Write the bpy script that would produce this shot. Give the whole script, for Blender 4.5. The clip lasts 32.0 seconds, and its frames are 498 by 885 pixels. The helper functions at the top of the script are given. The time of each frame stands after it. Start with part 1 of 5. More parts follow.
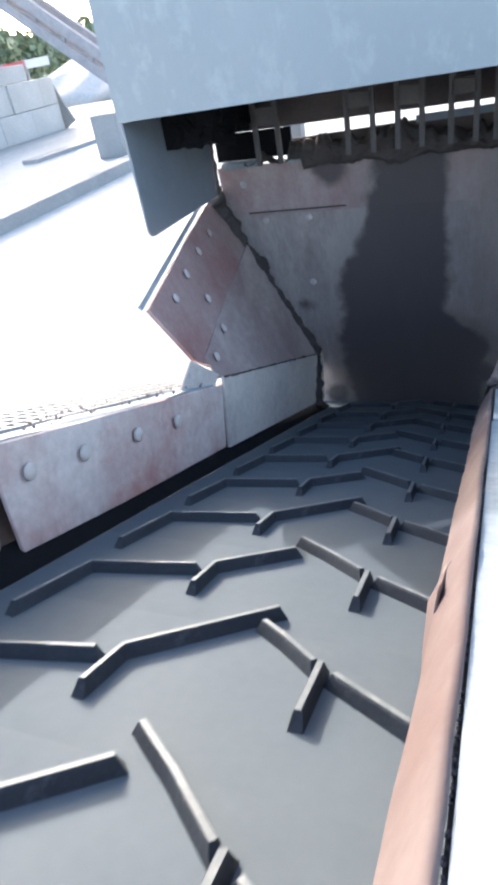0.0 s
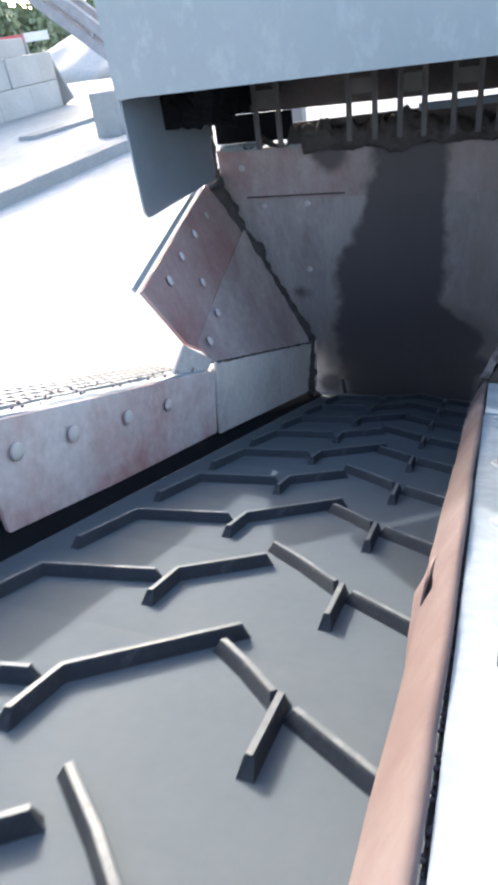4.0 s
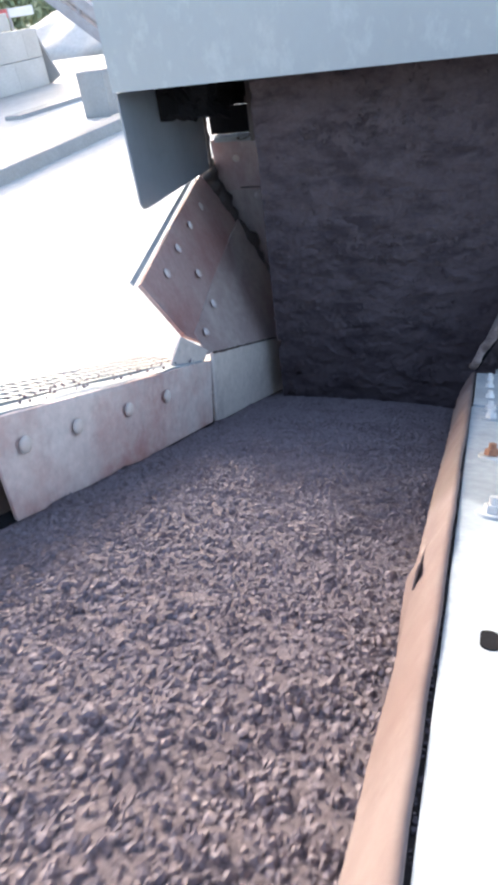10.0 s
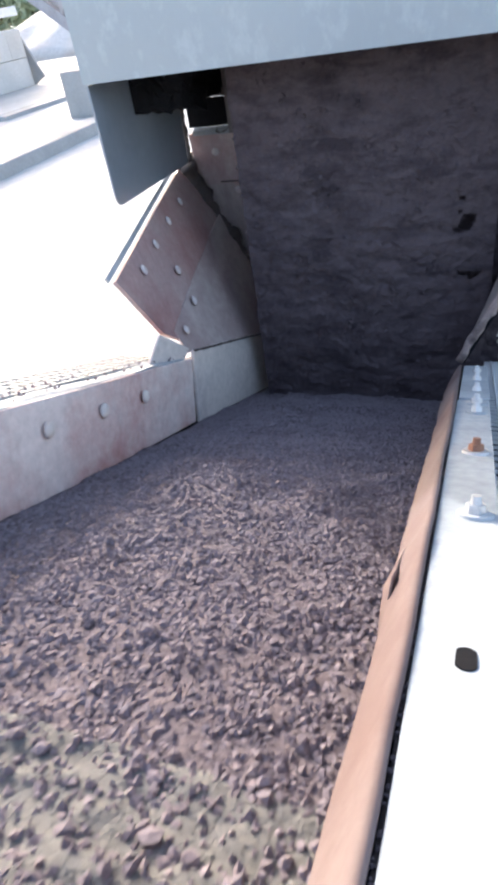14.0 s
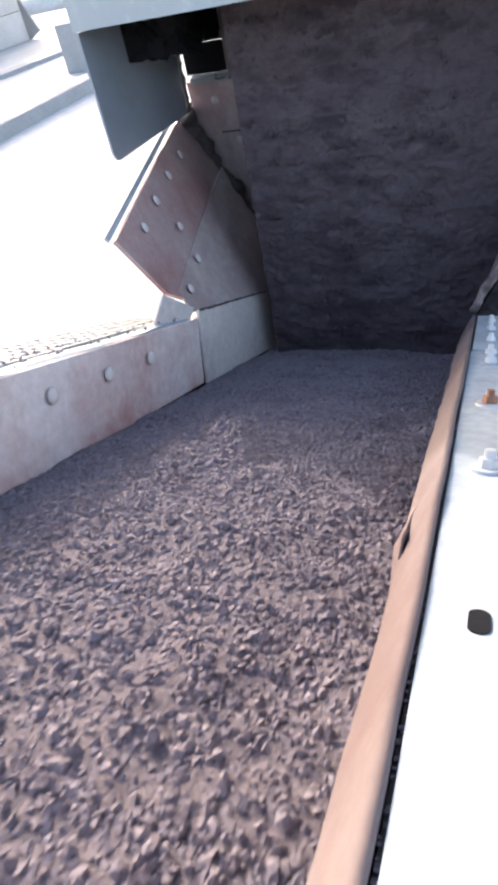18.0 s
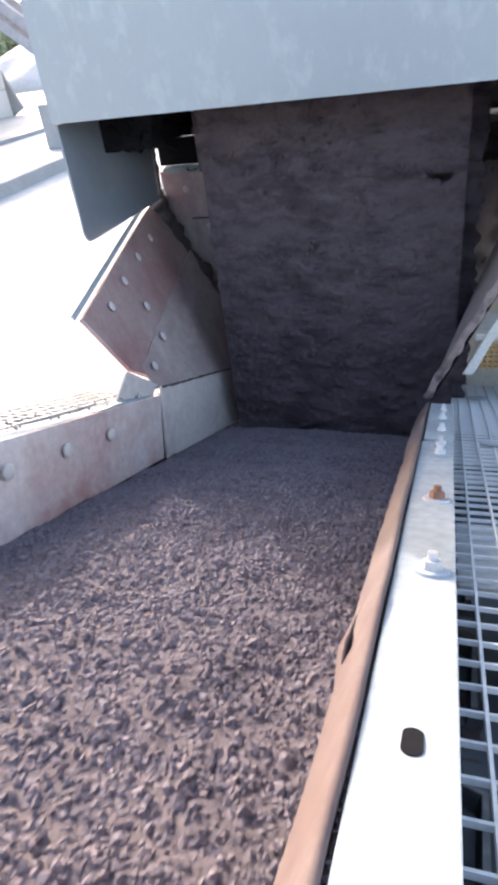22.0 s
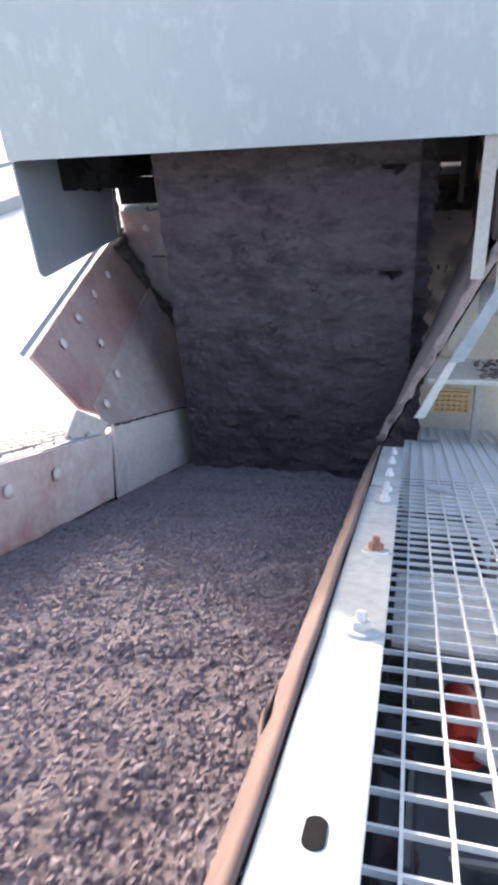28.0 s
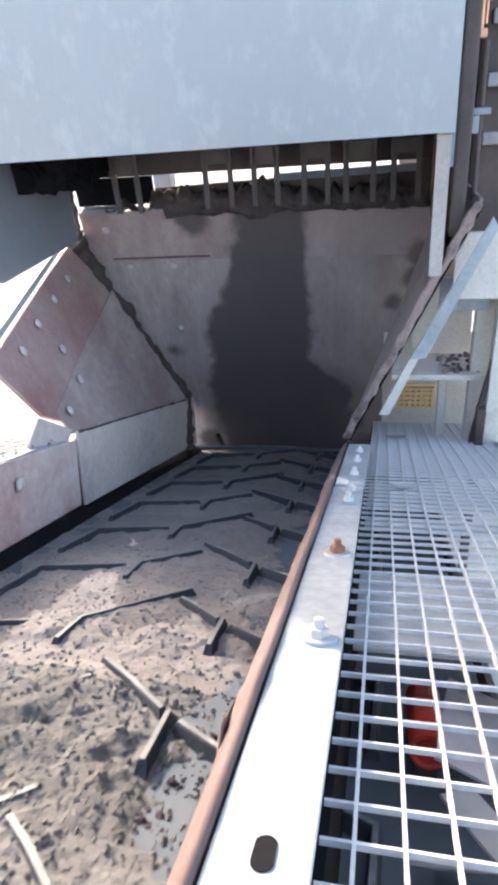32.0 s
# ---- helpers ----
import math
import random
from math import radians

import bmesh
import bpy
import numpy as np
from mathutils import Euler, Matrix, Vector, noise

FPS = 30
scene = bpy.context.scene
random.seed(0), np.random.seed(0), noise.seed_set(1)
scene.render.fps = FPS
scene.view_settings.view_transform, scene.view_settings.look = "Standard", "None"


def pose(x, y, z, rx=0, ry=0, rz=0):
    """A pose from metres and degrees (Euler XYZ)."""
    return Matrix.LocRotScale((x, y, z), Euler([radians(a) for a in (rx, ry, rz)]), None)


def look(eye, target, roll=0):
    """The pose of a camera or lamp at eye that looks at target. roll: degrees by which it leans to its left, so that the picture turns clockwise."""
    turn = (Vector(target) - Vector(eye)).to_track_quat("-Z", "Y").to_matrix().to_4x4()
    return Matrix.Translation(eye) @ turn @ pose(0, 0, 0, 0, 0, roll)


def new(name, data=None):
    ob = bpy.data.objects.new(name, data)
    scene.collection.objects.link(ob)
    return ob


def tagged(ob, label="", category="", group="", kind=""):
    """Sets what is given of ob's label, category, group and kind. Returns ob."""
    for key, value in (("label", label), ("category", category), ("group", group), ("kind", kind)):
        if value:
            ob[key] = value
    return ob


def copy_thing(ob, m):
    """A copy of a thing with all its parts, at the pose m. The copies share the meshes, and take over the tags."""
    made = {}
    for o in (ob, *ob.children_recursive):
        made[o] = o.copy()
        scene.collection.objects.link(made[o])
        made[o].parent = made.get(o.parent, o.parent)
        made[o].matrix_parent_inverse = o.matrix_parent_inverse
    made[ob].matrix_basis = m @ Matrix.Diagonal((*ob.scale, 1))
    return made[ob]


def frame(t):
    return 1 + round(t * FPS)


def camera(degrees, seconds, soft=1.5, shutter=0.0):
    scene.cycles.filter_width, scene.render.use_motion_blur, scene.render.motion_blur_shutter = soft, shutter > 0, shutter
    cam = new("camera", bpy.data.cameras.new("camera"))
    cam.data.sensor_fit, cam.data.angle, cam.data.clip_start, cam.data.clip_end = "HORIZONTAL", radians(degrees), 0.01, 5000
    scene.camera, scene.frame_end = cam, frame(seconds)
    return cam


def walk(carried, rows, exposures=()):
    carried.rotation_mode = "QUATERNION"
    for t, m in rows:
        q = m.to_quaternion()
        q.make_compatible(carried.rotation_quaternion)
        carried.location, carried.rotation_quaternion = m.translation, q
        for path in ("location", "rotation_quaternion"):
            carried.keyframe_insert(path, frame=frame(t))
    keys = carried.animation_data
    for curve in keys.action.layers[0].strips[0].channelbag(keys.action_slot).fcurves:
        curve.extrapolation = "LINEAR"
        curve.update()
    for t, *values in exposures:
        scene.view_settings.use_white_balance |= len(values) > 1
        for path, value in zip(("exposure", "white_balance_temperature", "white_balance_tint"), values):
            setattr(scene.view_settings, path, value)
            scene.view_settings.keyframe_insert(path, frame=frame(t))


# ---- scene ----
cam = camera(43.1, 32.0, soft=4.0, shutter=0.08)
PATH = [
    (0, (-0.0487, -0.0128, 1.5133), (-0.774, 1.510, 0.438), -11.13),
    (0.5, (-0.0479, -0.0112, 1.5127), (-0.768, 1.500, 0.418), -11.19),
    (1, (-0.0475, -0.0097, 1.5126), (-0.768, 1.480, 0.389), -12.12),
    (1.5, (-0.0475, -0.0086, 1.5133), (-0.752, 1.482, 0.381), -11.88),
    (2, (-0.0487, -0.0047, 1.5146), (-0.769, 1.462, 0.361), -11.35),
    (2.5, (-0.0506, -0.0014, 1.5163), (-0.854, 1.371, 0.303), -12.17),
    (3, (-0.0532, 0.0011, 1.5171), (-0.928, 1.329, 0.304), -12.83),
    (3.5, (-0.0520, -0.0024, 1.5129), (-0.907, 1.389, 0.361), -11.41),
    (4, (-0.0509, -0.0067, 1.5073), (-0.746, 1.501, 0.396), -9.01),
    (4.5, (-0.0431, -0.0130, 1.5037), (-0.696, 1.501, 0.374), -9.60),
    (6.5, (-0.0331, -0.0415, 1.5234), (-0.743, 1.524, 0.501), -9.00),
    (7, (-0.0299, -0.0448, 1.5293), (-0.759, 1.486, 0.465), -8.70),
    (7.5, (-0.0337, -0.0451, 1.5342), (-0.760, 1.482, 0.462), -8.42),
    (8, (-0.0365, -0.0450, 1.5379), (-0.748, 1.489, 0.464), -8.31),
    (8.5, (-0.0423, -0.0447, 1.5407), (-0.689, 1.445, 0.370), -8.26),
    (9, (-0.0485, -0.0439, 1.5431), (-0.700, 1.453, 0.386), -7.99),
    (9.5, (-0.0495, -0.0414, 1.5464), (-0.708, 1.462, 0.402), -7.62),
    (10, (-0.0499, -0.0377, 1.5486), (-0.713, 1.451, 0.388), -8.81),
    (10.5, (-0.0506, -0.0328, 1.5495), (-0.736, 1.436, 0.377), -9.67),
    (11, (-0.0501, -0.0280, 1.5456), (-0.746, 1.440, 0.379), -9.74),
    (11.5, (-0.0492, -0.0223, 1.5412), (-0.735, 1.443, 0.365), -9.06),
    (12, (-0.0480, -0.0163, 1.5366), (-0.728, 1.464, 0.375), -9.02),
    (12.5, (-0.0456, -0.0109, 1.5338), (-0.708, 1.472, 0.367), -9.33),
    (13, (-0.0424, -0.0052, 1.5307), (-0.695, 1.480, 0.361), -9.89),
    (13.5, (-0.0382, 0.0012, 1.5265), (-0.683, 1.493, 0.360), -9.68),
    (15.5, (-0.0344, 0.0105, 1.5046), (-0.740, 1.459, 0.319), -12.21),
    (16, (-0.0358, 0.0122, 1.5019), (-0.800, 1.402, 0.283), -14.04),
    (16.5, (-0.0355, 0.0143, 1.4978), (-0.851, 1.377, 0.282), -15.92),
    (17, (-0.0365, 0.0164, 1.4972), (-0.840, 1.388, 0.283), -15.66),
    (17.5, (-0.0377, 0.0189, 1.5005), (-0.792, 1.396, 0.262), -14.44),
    (18, (-0.0336, 0.0249, 1.5051), (-0.714, 1.424, 0.248), -13.05),
    (18.5, (-0.0278, 0.0313, 1.5093), (-0.649, 1.441, 0.234), -12.70),
    (19, (-0.0217, 0.0371, 1.5120), (-0.595, 1.457, 0.226), -12.55),
    (19.5, (-0.0213, 0.0389, 1.5166), (-0.593, 1.470, 0.242), -12.72),
    (20, (-0.0213, 0.0402, 1.5205), (-0.625, 1.485, 0.276), -12.75),
    (20.5, (-0.0215, 0.0409, 1.5239), (-0.594, 1.508, 0.291), -11.08),
    (21, (-0.0208, 0.0410, 1.5262), (-0.590, 1.524, 0.312), -10.51),
    (21.5, (-0.0203, 0.0397, 1.5290), (-0.593, 1.557, 0.358), -9.29),
    (22, (-0.0202, 0.0369, 1.5327), (-0.604, 1.598, 0.427), -8.08),
    (22.5, (-0.0211, 0.0320, 1.5385), (-0.620, 1.639, 0.509), -6.36),
    (23, (-0.0221, 0.0267, 1.5453), (-0.636, 1.659, 0.567), -5.16),
    (23.5, (-0.0229, 0.0220, 1.5525), (-0.660, 1.687, 0.646), -3.75),
    (24, (-0.0232, 0.0188, 1.5588), (-0.704, 1.694, 0.704), -2.58),
    (24.5, (-0.0217, 0.0203, 1.5608), (-0.764, 1.675, 0.717), -2.71),
    (25, (-0.0191, 0.0244, 1.5601), (-0.756, 1.656, 0.669), -3.14),
    (25.5, (-0.0152, 0.0308, 1.5571), (-0.698, 1.679, 0.654), -3.69),
    (26, (-0.0100, 0.0389, 1.5528), (-0.625, 1.692, 0.610), -4.24),
    (26.5, (-0.0046, 0.0466, 1.5486), (-0.584, 1.696, 0.577), -4.63),
    (28.5, (0.0144, 0.0754, 1.5353), (-0.451, 1.720, 0.496), -5.23),
    (29, (0.0176, 0.0804, 1.5337), (-0.432, 1.726, 0.489), -5.33),
    (29.5, (0.0194, 0.0834, 1.5332), (-0.411, 1.738, 0.495), -5.12),
    (30, (0.0208, 0.0855, 1.5329), (-0.393, 1.740, 0.489), -4.88),
    (30.5, (0.0222, 0.0868, 1.5329), (-0.390, 1.746, 0.496), -5.19),
    (31, (0.0236, 0.0871, 1.5341), (-0.380, 1.746, 0.492), -5.24),
    (31.5, (0.0260, 0.0857, 1.5379), (-0.380, 1.741, 0.492), -5.40),
    (32, (0.0295, 0.0830, 1.5444), (-0.379, 1.740, 0.503), -5.69),
]
EXPOSURES = [(0.0, 2.10, 6300, 9), (4.0, 1.95, 6300, 9), (7.0, 2.08, 6500, 10), (17.0, 2.07, 6700, 13), (24.0, 2.17, 6850, 14), (32.0, 2.32, 7000, 15)]
walk(cam, [(t, look(eye, target, roll)) for t, eye, target, roll in PATH], EXPOSURES)

# ---- world and sun ----
SUN_TRAVEL = Vector((1.21, -1.35, -0.515)).normalized()
SUN_FROM = -SUN_TRAVEL
world = bpy.data.worlds.new("sky")
scene.world = world
world.use_nodes = True
wn = world.node_tree.nodes
sky = wn.new("ShaderNodeTexSky")
sky.sky_type = "NISHITA"
sky.sun_disc = False
sky.sun_elevation = math.asin(SUN_FROM.z)
sky.sun_rotation = math.atan2(SUN_FROM.x, SUN_FROM.y)
sky.dust_density = 3.0
sky.air_density = 0.8
sky.ozone_density = 0.3
wn["Background"].inputs["Strength"].default_value = 0.235
world.node_tree.links.new(sky.outputs["Color"], wn["Background"].inputs["Color"])
sun = new("sun", bpy.data.lights.new("sun", "SUN"))
sun.data.energy, sun.data.angle, sun.data.color = 1.46, radians(0.6), (1.0, 0.995, 0.99)
sun.matrix_world = look((0, 0, 20), Vector((0, 0, 20)) + SUN_TRAVEL)

# ---- the belt's slope ----
SLOPE = 23.0
BELT = pose(0, 0, 1.62, -SLOPE)      # local x across, y down the belt away from the head, z off the belt
SURFACE = -0.50                      # belt surface in BELT's z
GROUND = -0.20


# ---- materials ----
def material(name, base, rough=0.6, metal=0.0, second=None, scale=6.0, amount=0.5, third=None, third_scale=1.2, third_cut=0.55,
             bump=0.15, bump_scale=60.0, stretch=(1, 1, 1), island=0.0, soft_edge=0.12, gloss=0.5, grain=0.5):
    m = bpy.data.materials.new(name)
    m.use_nodes = True
    nt = m.node_tree
    n, link = nt.nodes, nt.links.new
    bsdf = n["Principled BSDF"]
    bsdf.inputs["Metallic"].default_value = metal
    bsdf.inputs["Specular IOR Level"].default_value = gloss
    coord = n.new("ShaderNodeTexCoord")
    mapping = n.new("ShaderNodeMapping")
    mapping.inputs["Scale"].default_value = stretch
    link(coord.outputs["Object"], mapping.inputs["Vector"])

    def cloud(s, detail=5.0, rough_=0.6):
        t = n.new("ShaderNodeTexNoise")
        t.inputs["Scale"].default_value, t.inputs["Detail"].default_value, t.inputs["Roughness"].default_value = s, detail, rough_
        link(mapping.outputs["Vector"], t.inputs["Vector"])
        return t.outputs["Fac"]

    def ramp(value, low, high):
        r = n.new("ShaderNodeMapRange")
        r.inputs["From Min"].default_value, r.inputs["From Max"].default_value = low, high
        link(value, r.inputs["Value"])
        return r.outputs["Result"]

    def mix(fac, a, b):
        x = n.new("ShaderNodeMix")
        x.data_type = "RGBA"
        link(fac, x.inputs["Factor"])
        for socket, v in ((x.inputs["A"], a), (x.inputs["B"], b)):
            if isinstance(v, tuple):
                socket.default_value = (*v, 1)
            else:
                link(v, socket)
        return x.outputs["Result"]

    colour = base
    second = second or tuple(c * 0.8 for c in base)
    colour = mix(ramp(cloud(scale), 0.5 - 0.3 / max(amount, 0.05) * 0.5, 0.5 + 0.3 / max(amount, 0.05) * 0.5), colour, second)
    if third:
        colour = mix(ramp(cloud(third_scale, 8.0, 0.68), third_cut - soft_edge / 2, third_cut + soft_edge / 2), colour, third)
    fine = cloud(scale * 14, 3.0)
    hue = n.new("ShaderNodeHueSaturation")
    value = n.new("ShaderNodeMath")
    value.operation = "MULTIPLY_ADD"
    value.inputs[1].default_value, value.inputs[2].default_value = grain, 1 - grain / 2
    link(fine, value.inputs[0])
    last = value.outputs[0]
    if island:
        geo = n.new("ShaderNodeNewGeometry")
        per = n.new("ShaderNodeMath")
        per.operation = "MULTIPLY_ADD"
        per.inputs[1].default_value, per.inputs[2].default_value = island, 1 - island / 2
        link(geo.outputs["Random Per Island"], per.inputs[0])
        both = n.new("ShaderNodeMath")
        both.operation = "MULTIPLY"
        link(last, both.inputs[0])
        link(per.outputs[0], both.inputs[1])
        last = both.outputs[0]
    link(last, hue.inputs["Value"])
    if isinstance(colour, tuple):
        hue.inputs["Color"].default_value = (*colour, 1)
    else:
        link(colour, hue.inputs["Color"])
    link(hue.outputs["Color"], bsdf.inputs["Base Color"])
    link(ramp_to(nt, cloud(scale * 2), rough - 0.12, rough + 0.12), bsdf.inputs["Roughness"])
    if bump:
        b = n.new("ShaderNodeBump")
        b.inputs["Strength"].default_value, b.inputs["Distance"].default_value = bump, 0.01
        link(cloud(bump_scale, 6.0), b.inputs["Height"])
        link(b.outputs["Normal"], bsdf.inputs["Normal"])
    return m


def ramp_to(nt, value, low, high):
    r = nt.nodes.new("ShaderNodeMapRange")
    r.inputs["To Min"].default_value, r.inputs["To Max"].default_value = low, high
    nt.links.new(value, r.inputs["Value"])
    return r.outputs["Result"]


def add_stain(m, stain, grime):
    """Wet fines that ran down the plate: a band of its own shape, with soft ragged edges."""
    nt = m.node_tree
    n, link = nt.nodes, nt.links.new
    base = n["Principled BSDF"].inputs["Base Color"]
    before = base.links[0].from_socket
    coord = n.new("ShaderNodeTexCoord").outputs["Object"]
    axes = n.new("ShaderNodeSeparateXYZ")
    link(coord, axes.inputs[0])

    def step(value, a, b, c, d):
        r = n.new("ShaderNodeMapRange")
        r.interpolation_type = "SMOOTHSTEP"
        for k, v in zip(("From Min", "From Max", "To Min", "To Max"), (a, b, c, d)):
            r.inputs[k].default_value = v
        link(value, r.inputs["Value"])
        return r.outputs["Result"]

    def calc(op, a, b):
        q = n.new("ShaderNodeMath")
        q.operation = op
        for socket, v in zip(q.inputs, (a, b)):
            if isinstance(v, float):
                socket.default_value = v
            else:
                link(v, socket)
        return q.outputs[0]

    x, z = axes.outputs["X"], axes.outputs["Z"]
    ragged = n.new("ShaderNodeTexNoise")
    ragged.inputs["Scale"].default_value, ragged.inputs["Detail"].default_value = 5.0, 6.0
    link(coord, ragged.inputs["Vector"])
    fine = n.new("ShaderNodeTexNoise")
    fine.inputs["Scale"].default_value, fine.inputs["Detail"].default_value = 16.0, 6.0
    link(coord, fine.inputs["Vector"])
    wobble = calc("ADD", calc("MULTIPLY", calc("SUBTRACT", ragged.outputs["Fac"], 0.5), 0.13), calc("MULTIPLY", calc("SUBTRACT", fine.outputs["Fac"], 0.5), 0.06))
    # the wet column, then the splashed foot of the plate, then single blots
    column = calc("MINIMUM", calc("SUBTRACT", x, step(z, 0.45, 1.10, -0.665, -0.485)), calc("SUBTRACT", step(z, 0.34, 0.52, -0.10, -0.228), x))
    foot_ = calc("MINIMUM", calc("SUBTRACT", x, step(z, 0.10, 0.55, -0.735, -0.60)), calc("SUBTRACT", step(x, -0.24, 0.02, 0.52, 0.37), z))
    blots = calc("SUBTRACT", 0.0, 1.0)
    for cx, cz, r in ((0.140, 0.940, 0.055), (0.055, 0.745, 0.032), (0.12, 0.86, 0.03), (-0.62, 1.10, 0.06), (0.16, 0.62, 0.07), (-0.10, 0.20, 0.055), (-0.72, 0.06, 0.05), (-0.04, 0.04, 0.05), (-0.79, 0.55, 0.03)):
        far = calc("SQRT", calc("ADD", calc("POWER", calc("SUBTRACT", x, cx), 2.0), calc("POWER", calc("SUBTRACT", z, cz), 2.0)), 0.0)
        blots = calc("MAXIMUM", blots, calc("SUBTRACT", r, far))
    half = tuple(0.50 * a + 0.50 * b for a, b in zip(stain, grime))
    side_ = calc("SUBTRACT", x, -0.16)
    for field, amount, low, high, colour in ((side_, 0.60, -0.05, 0.06, grime), (column, 0.55, -0.22, 0.03, grime), (foot_, 0.78, -0.04, 0.07, half), (column, 0.94, -0.012, 0.03, stain), (blots, 0.9, -0.02, 0.03, stain)):
        blend = n.new("ShaderNodeMix")
        blend.data_type = "RGBA"
        link(step(calc("ADD", field, wobble), low, high, 0.0, amount), blend.inputs["Factor"])
        link(before, blend.inputs["A"])
        blend.inputs["B"].default_value = (*colour, 1)
        before = blend.outputs["Result"]
    link(before, base)


GALVANISED = material("galvanised", (0.296, 0.328, 0.346), 0.5, 0.2, (0.318, 0.351, 0.368), 4, 0.8, (0.362, 0.393, 0.410), 22, 0.60, 0.03, 30, stretch=(1, 1, 0.6), soft_edge=0.16, grain=0.08)
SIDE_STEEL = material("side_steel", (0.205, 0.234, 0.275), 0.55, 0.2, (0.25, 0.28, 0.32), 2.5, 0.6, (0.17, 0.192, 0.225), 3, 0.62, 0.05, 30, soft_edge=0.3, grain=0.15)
RED_PLATE = material("worn_red_plate", (0.31, 0.150, 0.145), 0.5, 0.0, (0.37, 0.245, 0.235), 5, 0.8, (0.46, 0.385, 0.365), 2.6, 0.56, 0.12, 40, soft_edge=0.3)
LOWER_PLATE = material("dusty_plate", (0.37, 0.295, 0.28), 0.6, 0.0, (0.30, 0.205, 0.20), 3, 0.8, (0.50, 0.435, 0.41), 2.6, 0.54, 0.1, 40, soft_edge=0.25)
SKIRT = material("dusty_skirt", (0.66, 0.58, 0.54), 0.7, 0.0, (0.56, 0.455, 0.425), 3.5, 0.8, (0.43, 0.225, 0.20), 3.2, 0.575, 0.15, 40, soft_edge=0.22)
SKIRT_GREY = material("grey_skirt", (0.62, 0.555, 0.505), 0.7, 0.0, (0.53, 0.47, 0.435), 3.5, 0.8, (0.33, 0.28, 0.265), 3.0, 0.60, 0.12, 40, soft_edge=0.25)
CAKED_PLATE = material("caked_back_plate", (0.40, 0.34, 0.322), 0.8, 0.0, (0.48, 0.41, 0.39), 4, 0.9, (0.20, 0.158, 0.15), 3.0, 0.545, 0.3, 30, stretch=(1.4, 1, 0.45), soft_edge=0.22)
UPPER_PLATE = material("dusty_upper_plate", (0.40, 0.315, 0.305), 0.75, 0.0, (0.48, 0.40, 0.385), 5, 0.9, (0.30, 0.15, 0.15), 2.6, 0.53, 0.2, 30, stretch=(1.2, 1, 0.6), soft_edge=0.25)
SIDE_PLATE = material("stained_side_plate", (0.20, 0.165, 0.16), 0.8, 0.0, (0.27, 0.225, 0.215), 4, 0.8, (0.06, 0.05, 0.05), 5.5, 0.62, 0.3, 30, soft_edge=0.10)
for plate_ in (CAKED_PLATE, UPPER_PLATE):
    add_stain(plate_, (0.082, 0.068, 0.070), (0.27, 0.225, 0.215))
CAKED = material("caked_fines", (0.135, 0.105, 0.10), 0.9, 0.0, (0.19, 0.15, 0.14), 14, 0.8, None, bump=0.6, bump_scale=50)
CRUST = material("dark_wet_crust", (0.050, 0.040, 0.039), 0.9, 0.0, (0.085, 0.068, 0.064), 14, 0.8, None, bump=0.6, bump_scale=50)
DARK_STEEL = material("dark_steel", (0.05, 0.045, 0.045), 0.7, 0.1, (0.11, 0.08, 0.075), 8, 0.7, None, bump=0.2)
HANGER = material("dusty_hanger", (0.075, 0.068, 0.068), 0.7, 0.1, (0.12, 0.105, 0.105), 12, 0.7)
RUBBER = material("dusty_belt_rubber", (0.094, 0.113, 0.131), 0.74, 0.0, (0.082, 0.100, 0.117), 4, 0.5, (0.111, 0.129, 0.147), 1.6, 0.56, 0.03, 90, soft_edge=0.4, gloss=0.14, grain=0.12)
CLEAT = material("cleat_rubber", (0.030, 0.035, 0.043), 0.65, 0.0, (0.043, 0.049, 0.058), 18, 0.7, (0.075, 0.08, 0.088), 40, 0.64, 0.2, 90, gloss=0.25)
# dusty cleat tops, with their highlight put into the lighter colour
CLEAT_SHEEN = material("dusty_cleat_top_sheen", (0.145, 0.16, 0.172), 0.6, 0.0, (0.11, 0.122, 0.132), 18, 0.8, (0.19, 0.20, 0.205), 30, 0.58, 0.2, 90)
EDGE_RUBBER = material("edge_seal_rubber", (0.116, 0.079, 0.076), 0.9, 0.0, (0.134, 0.097, 0.095), 5, 0.7, (0.180, 0.148, 0.145), 2.4, 0.55, 0.04, 40, soft_edge=0.25, gloss=0.25, grain=0.15)
OLD_RUBBER = material("old_seal_rubber", (0.25, 0.185, 0.172), 0.85, 0.0, (0.30, 0.235, 0.22), 8, 0.7, (0.09, 0.066, 0.064), 9, 0.54, 0.5, 40, soft_edge=0.15)
WHITE_STEEL = material("bright_zinc", (0.342, 0.372, 0.392), 0.7, 0.0, (0.31, 0.338, 0.358), 5, 0.6, (0.255, 0.285, 0.298), 6, 0.57, 0.04, 60, soft_edge=0.2, gloss=0.1)
GRATING = material("zinc_grating", (0.55, 0.565, 0.57), 0.5, 0.05, (0.47, 0.485, 0.495), 10, 0.6, None, bump=0.05)
GREY_PLATE = material("light_grey_plate", (0.37, 0.39, 0.40), 0.55, 0.0, (0.32, 0.34, 0.35), 5, 0.6, (0.43, 0.44, 0.44), 4, 0.56, 0.06, 40)
DUSTY_ANGLE = material("dusty_angle", (0.40, 0.375, 0.35), 0.7, 0.0, (0.32, 0.29, 0.27), 9, 0.8, (0.50, 0.47, 0.45), 7, 0.57, 0.1, 40, soft_edge=0.2)
BOLT_ZINC = material("zinc_bolt", (0.55, 0.56, 0.57), 0.45, 0.5, (0.42, 0.42, 0.42), 20, 0.6)
